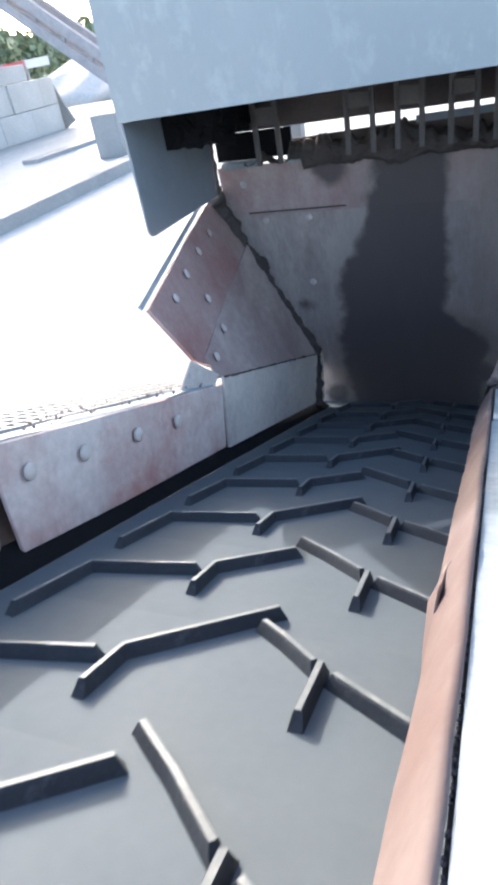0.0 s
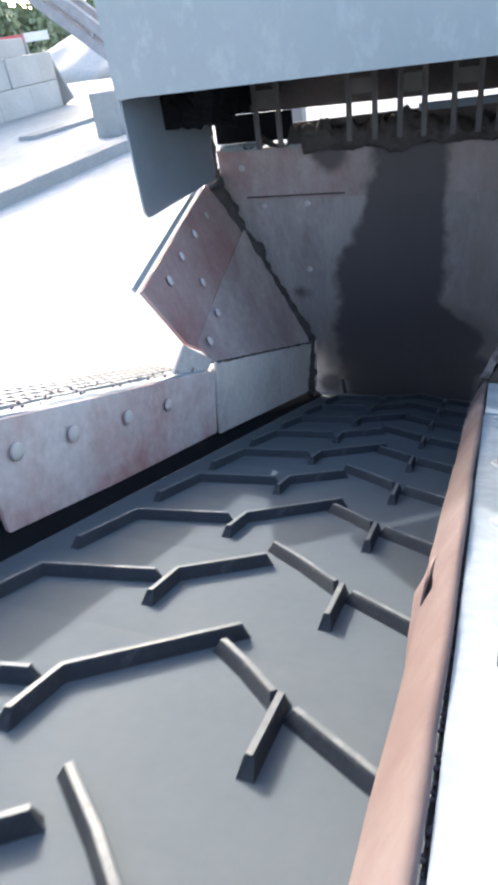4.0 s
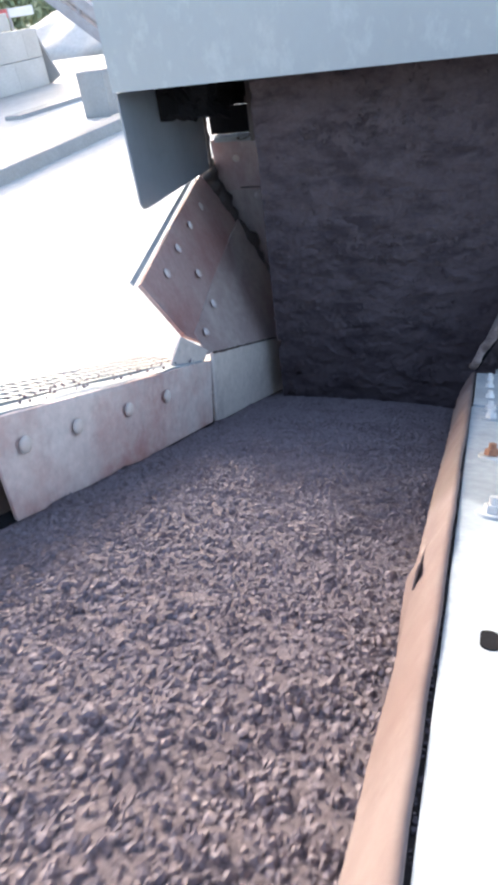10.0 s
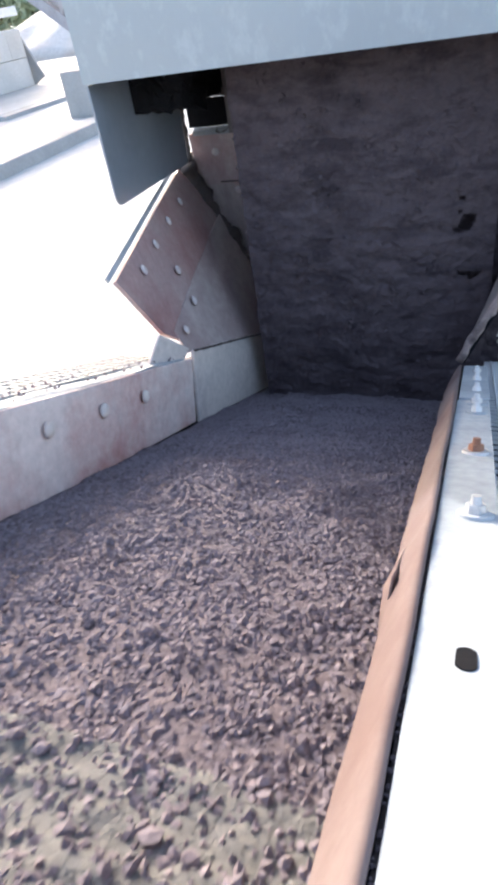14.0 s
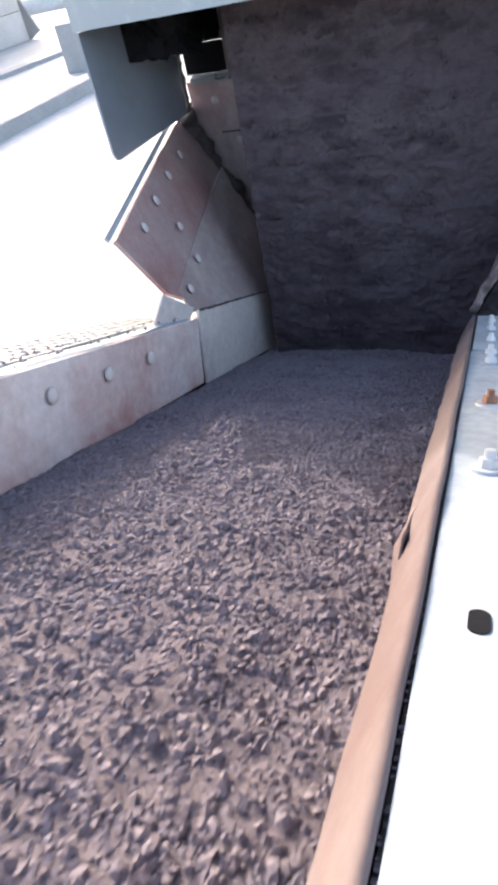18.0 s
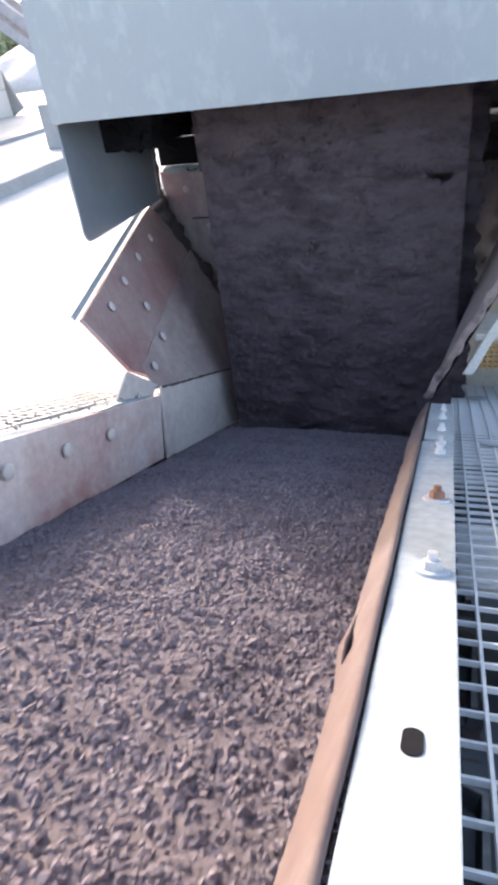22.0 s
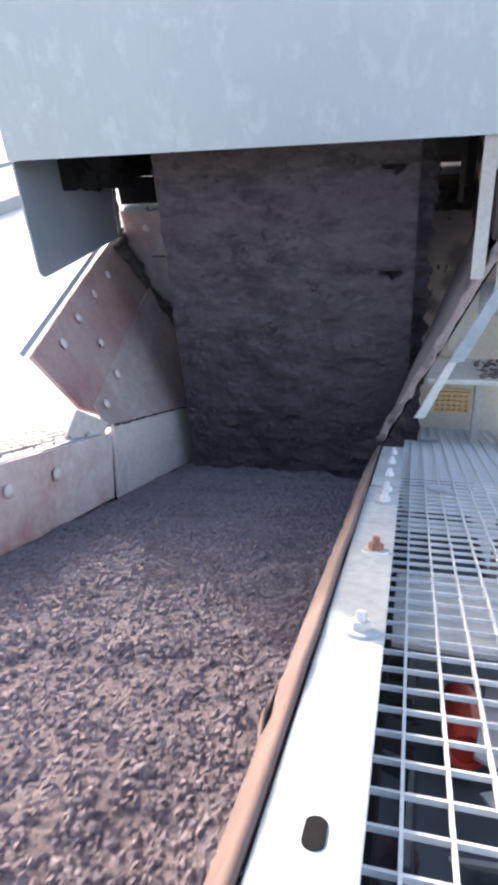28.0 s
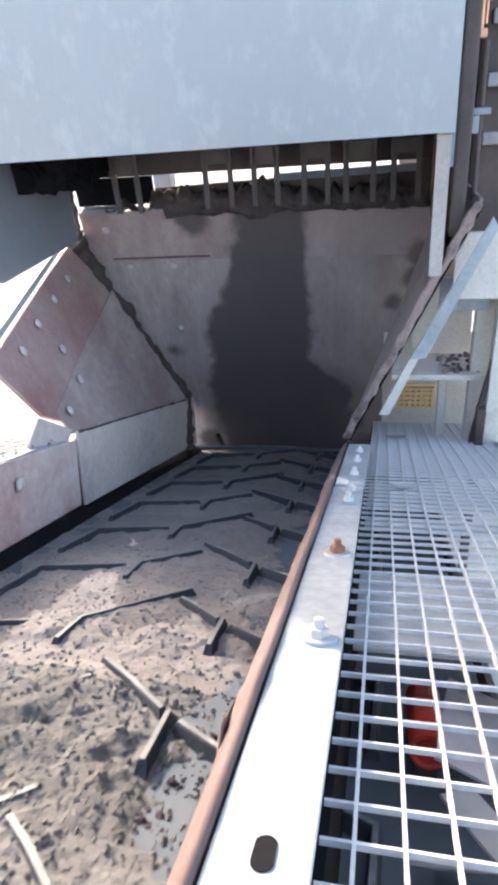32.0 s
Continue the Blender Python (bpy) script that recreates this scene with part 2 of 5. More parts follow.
BOLT_RUST = material("rusty_bolt", (0.30, 0.15, 0.09), 0.85, 0.1, (0.20, 0.09, 0.06), 30, 0.8, bump=0.5)
BOLT_PALE = material("polished_bolt", (0.58, 0.53, 0.515), 0.5, 0.0, (0.50, 0.42, 0.41), 30, 0.5)
# near-black for rubber, holes, joints and sheets that stand in for shade
BLACK = material("black_rubber_and_shade", (0.010, 0.010, 0.012), 0.9, gloss=0.1)
RED_PAINT = material("red_drum_paint", (0.72, 0.06, 0.035), 0.4, 0.0, (0.50, 0.04, 0.025), 10, 0.5)
YELLOW = material("yellow_guard_paint", (0.72, 0.46, 0.20), 0.6, 0.0, (0.62, 0.44, 0.24), 14, 0.6)
COPPER = material("copper_pipe", (0.65, 0.36, 0.24), 0.35, 0.7, (0.5, 0.26, 0.18), 14, 0.5)
CREAM = material("cream_paint", (0.62, 0.60, 0.555), 0.6, 0.0, (0.53, 0.51, 0.465), 8, 0.6, (0.42, 0.37, 0.30), 6, 0.66)
CONCRETE = material("concrete_block", (0.45, 0.44, 0.43), 0.85, 0.0, (0.39, 0.38, 0.37), 1.6, 0.8, (0.50, 0.49, 0.48), 0.9, 0.55, 0.3, 12, soft_edge=0.3)
KERB = material("kerb_concrete", (0.30, 0.30, 0.30), 0.85, 0.0, (0.25, 0.25, 0.25), 2, 0.8, bump=0.3, bump_scale=12)
YARD = material("pale_yard", (0.40, 0.392, 0.377), 0.9, 0.0, (0.335, 0.328, 0.318), 0.6, 0.8, (0.45, 0.442, 0.426), 0.25, 0.5, 0.3, 8, stretch=(1, 0.45, 1), soft_edge=0.2)
TRUSS = material("truss_steel", (0.36, 0.34, 0.35), 0.6, 0.1, (0.27, 0.25, 0.26), 4, 0.7)
TRUSS_DARK = material("conveyor_dark_cover", (0.16, 0.20, 0.26), 0.6, 0.0, (0.22, 0.25, 0.3), 3, 0.7)
LEAF = material("foliage", (0.17, 0.205, 0.115), 0.6, 0.0, (0.235, 0.265, 0.155), 1.4, 0.9, None, bump=0.0, island=0.6)
BARK = material("bark", (0.10, 0.075, 0.055), 0.9, 0.0, None, 5, 0.7, None, bump=0.6, bump_scale=20)
HILL = material("far_hill", (0.22, 0.25, 0.24), 0.95, 0.0, (0.17, 0.21, 0.18), 0.05, 0.9, None, bump=0)
BARRIER_RED = material("barrier_red", (0.55, 0.08, 0.09), 0.6, 0.0, (0.45, 0.12, 0.12), 3, 0.7)
BARRIER_WHITE = material("barrier_white", (0.72, 0.70, 0.70), 0.6)
GRAVEL = material("crushed_stone", (0.165, 0.139, 0.157), 0.85, 0.0, (0.185, 0.158, 0.176), 25, 0.9, (0.132, 0.108, 0.123), 9, 0.60, 0.4, 170, island=0.26, gloss=0.25)
# bed between the stones, a darker tone than the stones themselves
GRAVEL_BED = material("darker_stone_bed", (0.124, 0.103, 0.117), 0.9, 0.0, (0.146, 0.122, 0.137), 30, 0.9, (0.098, 0.080, 0.092), 60, 0.55, 1.0, 120, gloss=0.25)
# the crushed stone again, darkened for the shade inside the falling curtain
SHADED_FALL = material("shaded_falling_stone", (0.070, 0.055, 0.062), 0.9, 0.0, (0.088, 0.070, 0.078), 12, 1.0, (0.042, 0.033, 0.039), 9, 0.55, 0.7, 120, stretch=(0.6, 1.6, 1), soft_edge=0.15, gloss=0.15)
# copy of the fines for the clods, toned down for shade under the bin
SHADED_FINES = material("shaded_falling_fines", (0.112, 0.102, 0.104), 0.9, 0.0, (0.088, 0.080, 0.083), 9, 0.9, (0.130, 0.119, 0.120), 6, 0.56, 0.9, 110, soft_edge=0.25, gloss=0.2)
FINES = material("damp_fines", (0.119, 0.118, 0.116), 0.9, 0.0, (0.096, 0.095, 0.093), 9, 0.9, (0.142, 0.140, 0.138), 4, 0.56, 0.9, 110, island=0.3, soft_edge=0.25)
DUST = material("dry_dust", (0.188, 0.173, 0.166), 0.95, 0.0, (0.153, 0.140, 0.134), 8, 0.9, (0.21, 0.194, 0.182), 5, 0.56, 0.35, 120, island=0.2, soft_edge=0.25)
GREY_GRATE = material("dull_grating", (0.27, 0.28, 0.28), 0.6, 0.1, (0.36, 0.37, 0.37), 10, 0.6)


# ---- mesh helpers ----
def finish(bm, name, mat, smooth=False):
    mesh = bpy.data.meshes.new(name)
    bm.to_mesh(mesh)
    bm.free()
    mesh.materials.append(mat)
    if smooth:
        for p in mesh.polygons:
            p.use_smooth = True
    return mesh


def thing(name, label, category, m=None, group="", kind=""):
    ob = new(name)
    ob.empty_display_size = 0.1
    ob.matrix_basis = m or Matrix()
    return tagged(ob, label, category, group, kind)


def part(name, bm, mat, parent, label="", m=None, smooth=False):
    mesh = bm if isinstance(bm, bpy.types.Mesh) else finish(bm, name, mat, smooth)
    ob = new(name, mesh)
    ob.parent = parent
    ob.matrix_basis = m or Matrix()
    return tagged(ob, label)


def solo(name, bm, mat, label, category, m=None, group="", kind="", smooth=False):
    ob = new(name, bm if isinstance(bm, bpy.types.Mesh) else finish(bm, name, mat, smooth))
    ob.matrix_basis = m or Matrix()
    return tagged(ob, label, category, group, kind)


def box(x0, x1, y0, y1, z0, z1, bevel=0.0, bm=None, m=None):
    own = bmesh.new()
    bmesh.ops.create_cube(own, size=1.0)
    for v in own.verts:
        v.co = ((x0 + x1) / 2 + v.co.x * (x1 - x0), (y0 + y1) / 2 + v.co.y * (y1 - y0), (z0 + z1) / 2 + v.co.z * (z1 - z0))
    if bevel:
        bmesh.ops.bevel(own, geom=own.edges[:], offset=bevel, segments=2, affect="EDGES", profile=0.6)
    if m:
        own.transform(m)
    if bm is None:
        return own
    join(bm, own)
    return bm


def join(bm, other):
    mesh = bpy.data.meshes.new("tmp")
    other.to_mesh(mesh)
    other.free()
    bm.from_mesh(mesh)
    bpy.data.meshes.remove(mesh)


def slab(points, thick, bevel=0.0):
    """A flat plate: its outline as points in space, thickened along its normal."""
    bm = bmesh.new()
    face = bm.faces.new([bm.verts.new(p) for p in points])
    bm.normal_update()
    n = face.normal.copy()
    got = bmesh.ops.extrude_face_region(bm, geom=[face])
    for v in got["geom"]:
        if isinstance(v, bmesh.types.BMVert):
            v.co += n * thick
    bmesh.ops.recalc_face_normals(bm, faces=bm.faces[:])
    if bevel:
        bmesh.ops.bevel(bm, geom=bm.edges[:], offset=bevel, segments=1, affect="EDGES")
    return bm


def bar(a, b, w, h, bevel=0.0, up=(0, 0, 1)):
    """A straight bar from a to b, w wide and h high."""
    a, b = Vector(a), Vector(b)
    d = (b - a).normalized()
    side = d.cross(Vector(up)).normalized()
    top = side.cross(d)
    m = Matrix((side, d, top)).transposed().to_4x4()
    m.translation = a
    return box(-w / 2, w / 2, 0, (b - a).length, -h / 2, h / 2, bevel, m=m)


def rod(a, b, r, sides=12):
    a, b = Vector(a), Vector(b)
    bm = bmesh.new()
    bmesh.ops.create_cone(bm, segments=sides, radius1=r, radius2=r, depth=(b - a).length, cap_ends=True)
    bm.transform(Matrix.Translation((a + b) / 2) @ (b - a).to_track_quat("Z", "Y").to_matrix().to_4x4())
    return bm


def roughen(bm, size, scale, seed=0.0, keep=None):
    for v in bm.verts:
        p = v.co * scale + Vector((seed, seed * 0.7, -seed))
        if keep is None or keep(v.co):
            v.co += noise.noise_vector(p) * size
    return bm


def bolt_meshes(r, mat, mat_washer):
    w = bmesh.new()
    bmesh.ops.create_cone(w, segments=20, radius1=r * 2.0, radius2=r * 1.9, depth=r * 0.35, cap_ends=True, matrix=Matrix.Translation((0, 0, r * 0.17)))
    n = bmesh.new()
    bmesh.ops.create_cone(n, segments=6, radius1=r * 1.15, radius2=r * 1.05, depth=r * 0.95, cap_ends=True, matrix=Matrix.Translation((0, 0, r * 0.8)))
    s = bmesh.new()
    bmesh.ops.create_cone(s, segments=12, radius1=r * 0.62, radius2=r * 0.55, depth=r * 1.2, cap_ends=True, matrix=Matrix.Translation((0, 0, r * 1.6)))
    return finish(w, "washer", mat_washer), finish(n, "nut", mat), finish(s, "stud", mat)


def dome_mesh(r, mat):
    bm = bmesh.new()
    bmesh.ops.create_uvsphere(bm, u_segments=14, v_segments=8, radius=r)
    for v in bm.verts:
        v.co.z = max(v.co.z, 0) * 0.45
    return finish(bm, "bolt_head", mat, True)


# ---- ground and distance ----
bm = bmesh.new()
bmesh.ops.create_grid(bm, x_segments=2, y_segments=2, size=1500)
bm.transform(Matrix.Translation((0, 0, GROUND)))
solo("ground", bm, YARD, "pale dusty concrete yard in bright sun", "ground", kind="structure")

bm = bar((-6.55, -6, GROUND + 0.06), (-6.62, 26, GROUND + 0.06), 0.42, 0.26, 0.02)
solo("kerb", bm, KERB, "long low grey concrete kerb across the yard", "kerb", kind="structure")
bm = bar((-10.5, 13.2, GROUND + 0.02), (-9.6, 27, GROUND + 0.02), 0.5, 0.14, 0.02)
solo("kerb", bm, KERB, "low worn concrete kerb half covered by dust", "kerb", kind="structure")

wall = thing("block_wall", "stacked wall of grey interlocking concrete blocks", "wall", kind="structure")
block = finish(roughen(box(-0.4, 0.4, 0.006, 1.594, 0.005, 0.795, 0.025), 0.006, 3), "block", CONCRETE)
half = finish(roughen(box(-0.4, 0.4, 0.006, 0.794, 0.005, 0.795, 0.025), 0.006, 3, 4), "block", CONCRETE)
cap = finish(roughen(box(-0.4, 0.4, 0.006, 1.594, 0.005, 0.46, 0.03), 0.01, 3, 9), "block", CONCRETE)
for row in range(3):
    for k in range(5):
        y = 20.5 - 1.6 * (k + 1) - (0.8 if row == 1 else 0) + (0.0 if row < 2 else 0.4)
        if row == 2 and k == 0:
            continue
        part("block", cap if row == 2 else block, CONCRETE, wall, m=pose(-14.75 + 0.03 * math.sin(k * 3 + row), y, GROUND + 0.8 * row, 0, 0, 0.5 * math.sin(k * 5 + row * 2)))
    if row == 1:
        part("block", half, CONCRETE, wall, m=pose(-14.75, 19.7, GROUND + 0.8))
# a fallen slab that leans at the wall's end
solo("leaning_slab", bar((-14.3, 20.65, GROUND + 0.05), (-14.9, 20.7, GROUND + 1.35), 0.7, 0.09, 0.01, up=(0, 1, 0)), KERB, "dark concrete slab leaning at the end of the block wall", "slab")

fence = thing("site_barrier", "faded red and white site barrier behind the block wall", "barrier", pose(-25, 30, GROUND))
for k in range(10):
    part("board", box(-9.8 + k * 1.4, -8.45 + k * 1.4, -0.03, 0.03, 2.02, 2.38, 0.01), BARRIER_RED if k % 3 else BARRIER_WHITE, fence)
    part("post", box(-9.85 + k * 1.4, -9.77 + k * 1.4, -0.05, 0.05, 0, 2.42, 0.005), TRUSS, fence)


def tree(name, place, height, spread, seed, label):
    rng = random.Random(seed)
    t = thing(name, label, "tree", pose(*place))
    trunk = bmesh.new()
    bmesh.ops.create_cone(trunk, segments=9, radius1=0.05 * height, radius2=0.015 * height, depth=height * 0.7, cap_ends=True, matrix=Matrix.Translation((0, 0, height * 0.35)))
    for k in range(6):
        a, z = k * 2.4 + rng.random(), height * (0.3 + 0.06 * k)
        join(trunk, rod((0, 0, z), (math.cos(a) * spread * 0.55, math.sin(a) * spread * 0.55, z + height * 0.25), 0.012 * height, 6))
    part("trunk", trunk, BARK, t)
    verts, faces = [], []
    for k in range(1100):
        a, b = rng.uniform(0, math.tau), rng.random()
        lobe = rng.randrange(7)
        cx, cy, cz = math.cos(lobe * 2.3 + seed) * spread * 0.5, math.sin(lobe * 2.3 + seed) * spread * 0.5, height * (0.5 + 0.06 * lobe)
        r = spread * 0.52 * (0.35 + 0.65 * b ** 0.4)
        el = math.asin(rng.uniform(-0.8, 1))
        p = Vector((cx + r * math.cos(el) * math.cos(a), cy + r * math.cos(el) * math.sin(a), cz + r * math.sin(el) * 0.85))
        s = spread * rng.uniform(0.05, 0.10)
        q = Euler((rng.uniform(0, 6), rng.uniform(0, 6), rng.uniform(0, 6))).to_matrix()
        i = len(verts)
        verts += [p + q @ Vector(c) * s for c in ((-1, -0.6, 0), (1, -0.5, 0.2), (0.8, 0.7, 0), (-0.7, 0.8, -0.2))]
        faces.append((i, i + 1, i + 2, i + 3))
    mesh = bpy.data.meshes.new("crown")
    mesh.from_pydata(verts, [], faces)
    mesh.materials.append(LEAF)
    part("crown", mesh, LEAF, t)


for k, (az, dist, h, sp) in enumerate([(-44, 58, 4.6, 3.4), (-41.5, 56, 5.0, 3.3), (-39.2, 60, 5.5, 3.4), (-37, 66, 5.8, 3.6), (-34.6, 80, 6.2, 4.4), (-32.4, 82, 6.4, 4.4), (-30.2, 84, 6.2, 4.6), (-28, 84, 6.0, 4.4), (-47, 60, 4.8, 3.6), (-51, 62, 5.0, 3.8)]):
    a = radians(az)
    tree("tree", (math.sin(a) * dist, math.cos(a) * dist, GROUND), h * 0.78, sp * 0.9, k + 3, "round green tree beyond the site wall")
bm = bmesh.new()
bmesh.ops.create_grid(bm, x_segments=90, y_segments=8, size=0.5)
for v in bm.verts:
    az = radians(-100 + (v.co.x + 0.5) * 200)
    d = 380 + 240 * (v.co.y + 0.5)
    z = (6 + 7 * noise.noise(Vector((az * 4, 0.3, 2)))) * math.sin(math.pi * (v.co.y + 0.5))
    v.co = (math.sin(az) * d, math.cos(az) * d, GROUND - 0.5 + z)
solo("far_hills", bm, HILL, "low hazy green hills on the horizon", "hills", kind="structure", smooth=True)

bm = bmesh.new()
bmesh.ops.create_cone(bm, segments=48, radius1=9.0, radius2=0.5, depth=3.2, cap_ends=True)
bmesh.ops.subdivide_edges(bm, edges=bm.edges[:], cuts=4, use_grid_fill=True)
roughen(bm, 0.35, 0.5)
solo("stockpile", bm, YARD, "pale heap of crushed stone in the yard", "stockpile", pose(-22.5, 41, GROUND + 1.5), kind="stuff", smooth=True)

# ---- the neighbouring stockpile conveyor ----
TY = 19.0
boom = thing("truss_conveyor", "inclined grey lattice conveyor boom on braced legs", "conveyor")
lo, hi = Vector((-25.0, TY, -0.05)), Vector((-5.2, TY, 7.2))
along = (hi - lo).normalized()
rise = Vector((-along.z, 0, along.x))
for dy in (0, 0.7):
    for dz in (0, 1.44):
        off = Vector((0, dy, 0)) + rise * dz
        wide = 0.40 if dy == 0 and dz == 0 else 0.16
        part("chord", bar(lo + off, hi + off, wide, wide, 0.015, up=(0, 1, 0)), TRUSS, boom)
    for k in range(24):
        a, b = lo + along * (0.87 * k) + Vector((0, dy, 0)), lo + along * (0.87 * k + (0.87 if k % 3 else 0.1)) + Vector((0, dy, 0))
        part("lattice_bar", bar(a + rise * (1.44 if k % 2 else 0), b + rise * (0 if k % 2 else 1.44), 0.10, 0.08, 0.008, up=(0, 1, 0)), TRUSS, boom)
for k in range(12):
    a = lo + along * (0.8 + 1.7 * k) + rise * 1.60
    part("cover_plate", bar(a, a + along * 1.56, 0.04, 0.60, 0.008, up=rise), TRUSS_DARK, boom, "dark blue cover plate", m=Matrix.Translation((0, -0.16, 0.32)))
    part("roller", rod(a + Vector((0, -0.1, 0)), a + Vector((0, 0.8, 0)), 0.16, 8), TRUSS_DARK, boom)
foot, head_ = Vector((-9.7, TY, GROUND)), Vector((-14.9, TY, 3.9))
for dx, dy in ((0, 0), (0.68, 0), (0, 0.7), (0.68, 0.7)):
    s = Vector((dx, dy, 0.0))
    part("leg", bar(foot + s, head_ + s * Vector((1, 1, 1)), 0.28, 0.20, 0.015, up=(0, 1, 0)), TRUSS, boom)
for k in range(6):
    a = foot.lerp(head_, 0.1 + 0.15 * k)
    part("brace", bar(a, foot.lerp(head_, 0.2 + 0.15 * k) + Vector((0.68, 0, 0)), 0.10, 0.10, 0.006, up=(0, 1, 0)), TRUSS, boom)
solo("concrete_post", roughen(box(-8.15, -7.55, 12.5, 12.9, GROUND, 0.62, 0.02), 0.004, 3), KERB, "small grey concrete post standing in the yard", "post")

# ---- conveyor frame ----
frame_ = thing("conveyor_frame", "grey steel side frame under the sloping belt", "conveyor frame", BELT)
for u, w0 in ((-0.86, -0.70), (0.20, -0.70)):
    part("side_channel", box(u - 0.006, u + 0.006, -1.75, 2.85, w0, w0 + 0.16, 0.002), DARK_STEEL, frame_)
for k in range(7):
    part("cross_tube", rod((-0.86, -1.4 + 0.62 * k, -0.62), (0.20, -1.4 + 0.62 * k, -0.62), 0.028, 12), DARK_STEEL, frame_)
for v in (-1.3, 0.3):
    for u in (-0.86, 0.20):
        top = BELT @ Vector((u, v, -0.7))
        part("leg", bar(BELT.inverted() @ Vector((top.x, top.y, GROUND)), BELT.inverted() @ top, 0.07, 0.07, 0.004), DARK_STEEL, frame_)
for v, n_ in ((2.72, "tail_drum"), (-1.68, "head_drum")):
    d = thing(n_, "black rubber-lagged conveyor drum", "drum", BELT @ pose(-0.315, v, SURFACE - 0.135))
    part("shell", rod((-0.47, 0, 0), (0.47, 0, 0), 0.124, 28), DARK_STEEL, d)
    part("shaft", rod((-0.56, 0, 0), (0.53, 0, 0), 0.03, 14), BOLT_ZINC, d)

# ---- left skirt ----
skirt = thing("left_skirt", "dusty pinkish steel skirt plates along the belt", "skirt", BELT)
bm = slab([(-0.765, 0.757, -0.290), (-0.765, 1.638, -0.290), (-0.758, 1.638, -0.468), (-0.758, 0.808, -0.486), (-0.763, 0.772, -0.36)], 0.010, 0.002)
part("skirt_plate", bm, SKIRT, skirt)
bm = slab([(-0.778, 0.12, -0.292), (-0.778, 0.775, -0.292), (-0.778, 0.775, -0.466), (-0.778, 0.12, -0.472)], 0.008, 0.002)
part("skirt_plate", bm, SKIRT, skirt, "grey-pink foremost plate of the skirt")
part("seam_backing", box(-0.800, -0.790, 0.70, 0.86, -0.47, -0.31), DARK_STEEL, skirt)
bm = slab([(-0.763, 1.644, -0.268), (-0.763, 2.72, -0.262), (-0.755, 2.72, -0.468), (-0.755, 1.66, -0.474)], 0.010, 0.002)
part("skirt_plate", bm, SKIRT_GREY, skirt, "grey end plate of the skirt")
bm = bmesh.new()
bmesh.ops.create_grid(bm, x_segments=4, y_segments=80, size=0.5)
for v in bm.verts:
    t = v.co.y + 0.5
    v.co = (-0.794 + v.co.x * (0.046 + 0.016 * noise.noise(Vector((t * 22, 4, 0)))), 0.12 + t * 1.47, -0.287 + 0.006 * noise.noise(Vector((t * 9, v.co.x * 3, 0))))
got = bmesh.ops.extrude_face_region(bm, geom=bm.faces[:])
for v in got["geom"]:
    if isinstance(v, bmesh.types.BMVert):
        v.co.z -= 0.012
part("top_flange", bm, WHITE_STEEL, skirt, "bright worn top flange")
part("seam_backing", box(-0.785, -0.7765, 1.58, 1.70, -0.46, -0.29), DARK_STEEL, skirt)
bead = dome_mesh(0.016, SKIRT_GREY)
for v in (0.83, 0.98, 1.167, 1.345):
    part("bolt_head", bead, BOLT_PALE, skirt, m=pose(-0.7545, v, -0.346, 0, 90, 0))
part("bolt_head", bead, BOLT_PALE, skirt, m=pose(-0.7665, 0.702, -0.350, 0, 90, 0))
# rubber lip made wider and black, so it also paints the skirt's shade
part("rubber_lip", slab([(-0.782, 0.12, -0.462), (-0.782, 2.7, -0.458), (-0.726, 2.7, -0.4985), (-0.726, 0.12, -0.4985)], 0.0012), BLACK, skirt, "black rubber sealing lip, widened to stand for the skirt's shade")
lumps = bmesh.new()
rng = random.Random(11)
for k in range(60):
    s = rng.uniform(0.0015, 0.004)
    bmesh.ops.create_icosphere(lumps, subdivisions=1, radius=s, matrix=pose(-0.80 + rng.uniform(-0.04, 0.035), rng.uniform(0.85, 1.62), -0.28 + s * 0.3))
solo("spilled_stone", roughen(lumps, 0.003, 60), GRAVEL, "small stones spilled along the skirt flange", "spillage", BELT, kind="stuff")


def grating(name, label, u0, u1, v0, v1, w, step_u, step_v, depth, mat, thin=0.0022, group=""):
    g = thing(name, label, "grating", BELT, group)
    long_ = finish(box(-thin, thin, 0, v1 - v0, -depth, 0), "bearing_bar", mat)
    cross = finish(box(-0.021, u1 - u0, -thin, thin, -depth * 0.8, -0.001), "cross_bar", mat)
    for k in range(int(round((u1 - u0) / step_u)) + 1):
        part("bearing_bar", long_, mat, g, m=pose(u0 + k * step_u, v0, w))
    for k in range(int(round((v1 - v0) / step_v)) + 1):
        part("cross_bar", cross, mat, g, m=pose(u0, v0 + k * step_v, w))
    return g


grating("walkway_grating", "narrow grey steel grating beside the far skirt", -0.96, -0.824, 0.30, 1.60, -0.283, 0.034, 0.034, 0.02, GREY_GRATE, 0.003)

# ---- left wing plate of the chute ----
wing = thing("chute_side_plate", "worn red-brown steel chute side plate with bolt heads", "chute plate", BELT)
OUT, IN, LOW = (-0.849, 1.404, -0.082), (-0.774, 1.62, -0.274), (-0.790, 1.525, -0.212)
TOP, FAR = (-1.030, 2.16, 0.294), (-0.774, 2.70, -0.274)
FT = (-0.962, 2.34, 0.158)
part("plate", slab([IN, FAR, FT, (-0.906, 2.05, 0.009), (-0.871, 1.89, -0.066), (-0.802, 1.60, -0.214)], 0.006), LOWER_PLATE, wing, "dust-grey inner liner plate")
part("plate", slab([Vector(p) + Vector((-0.011, 0, -0.006)) for p in (LOW, (-0.785, 1.66, -0.245), (-0.895, 2.12, -0.010), (-0.965, 2.36, 0.155), TOP, OUT)], 0.010), RED_PLATE, wing)
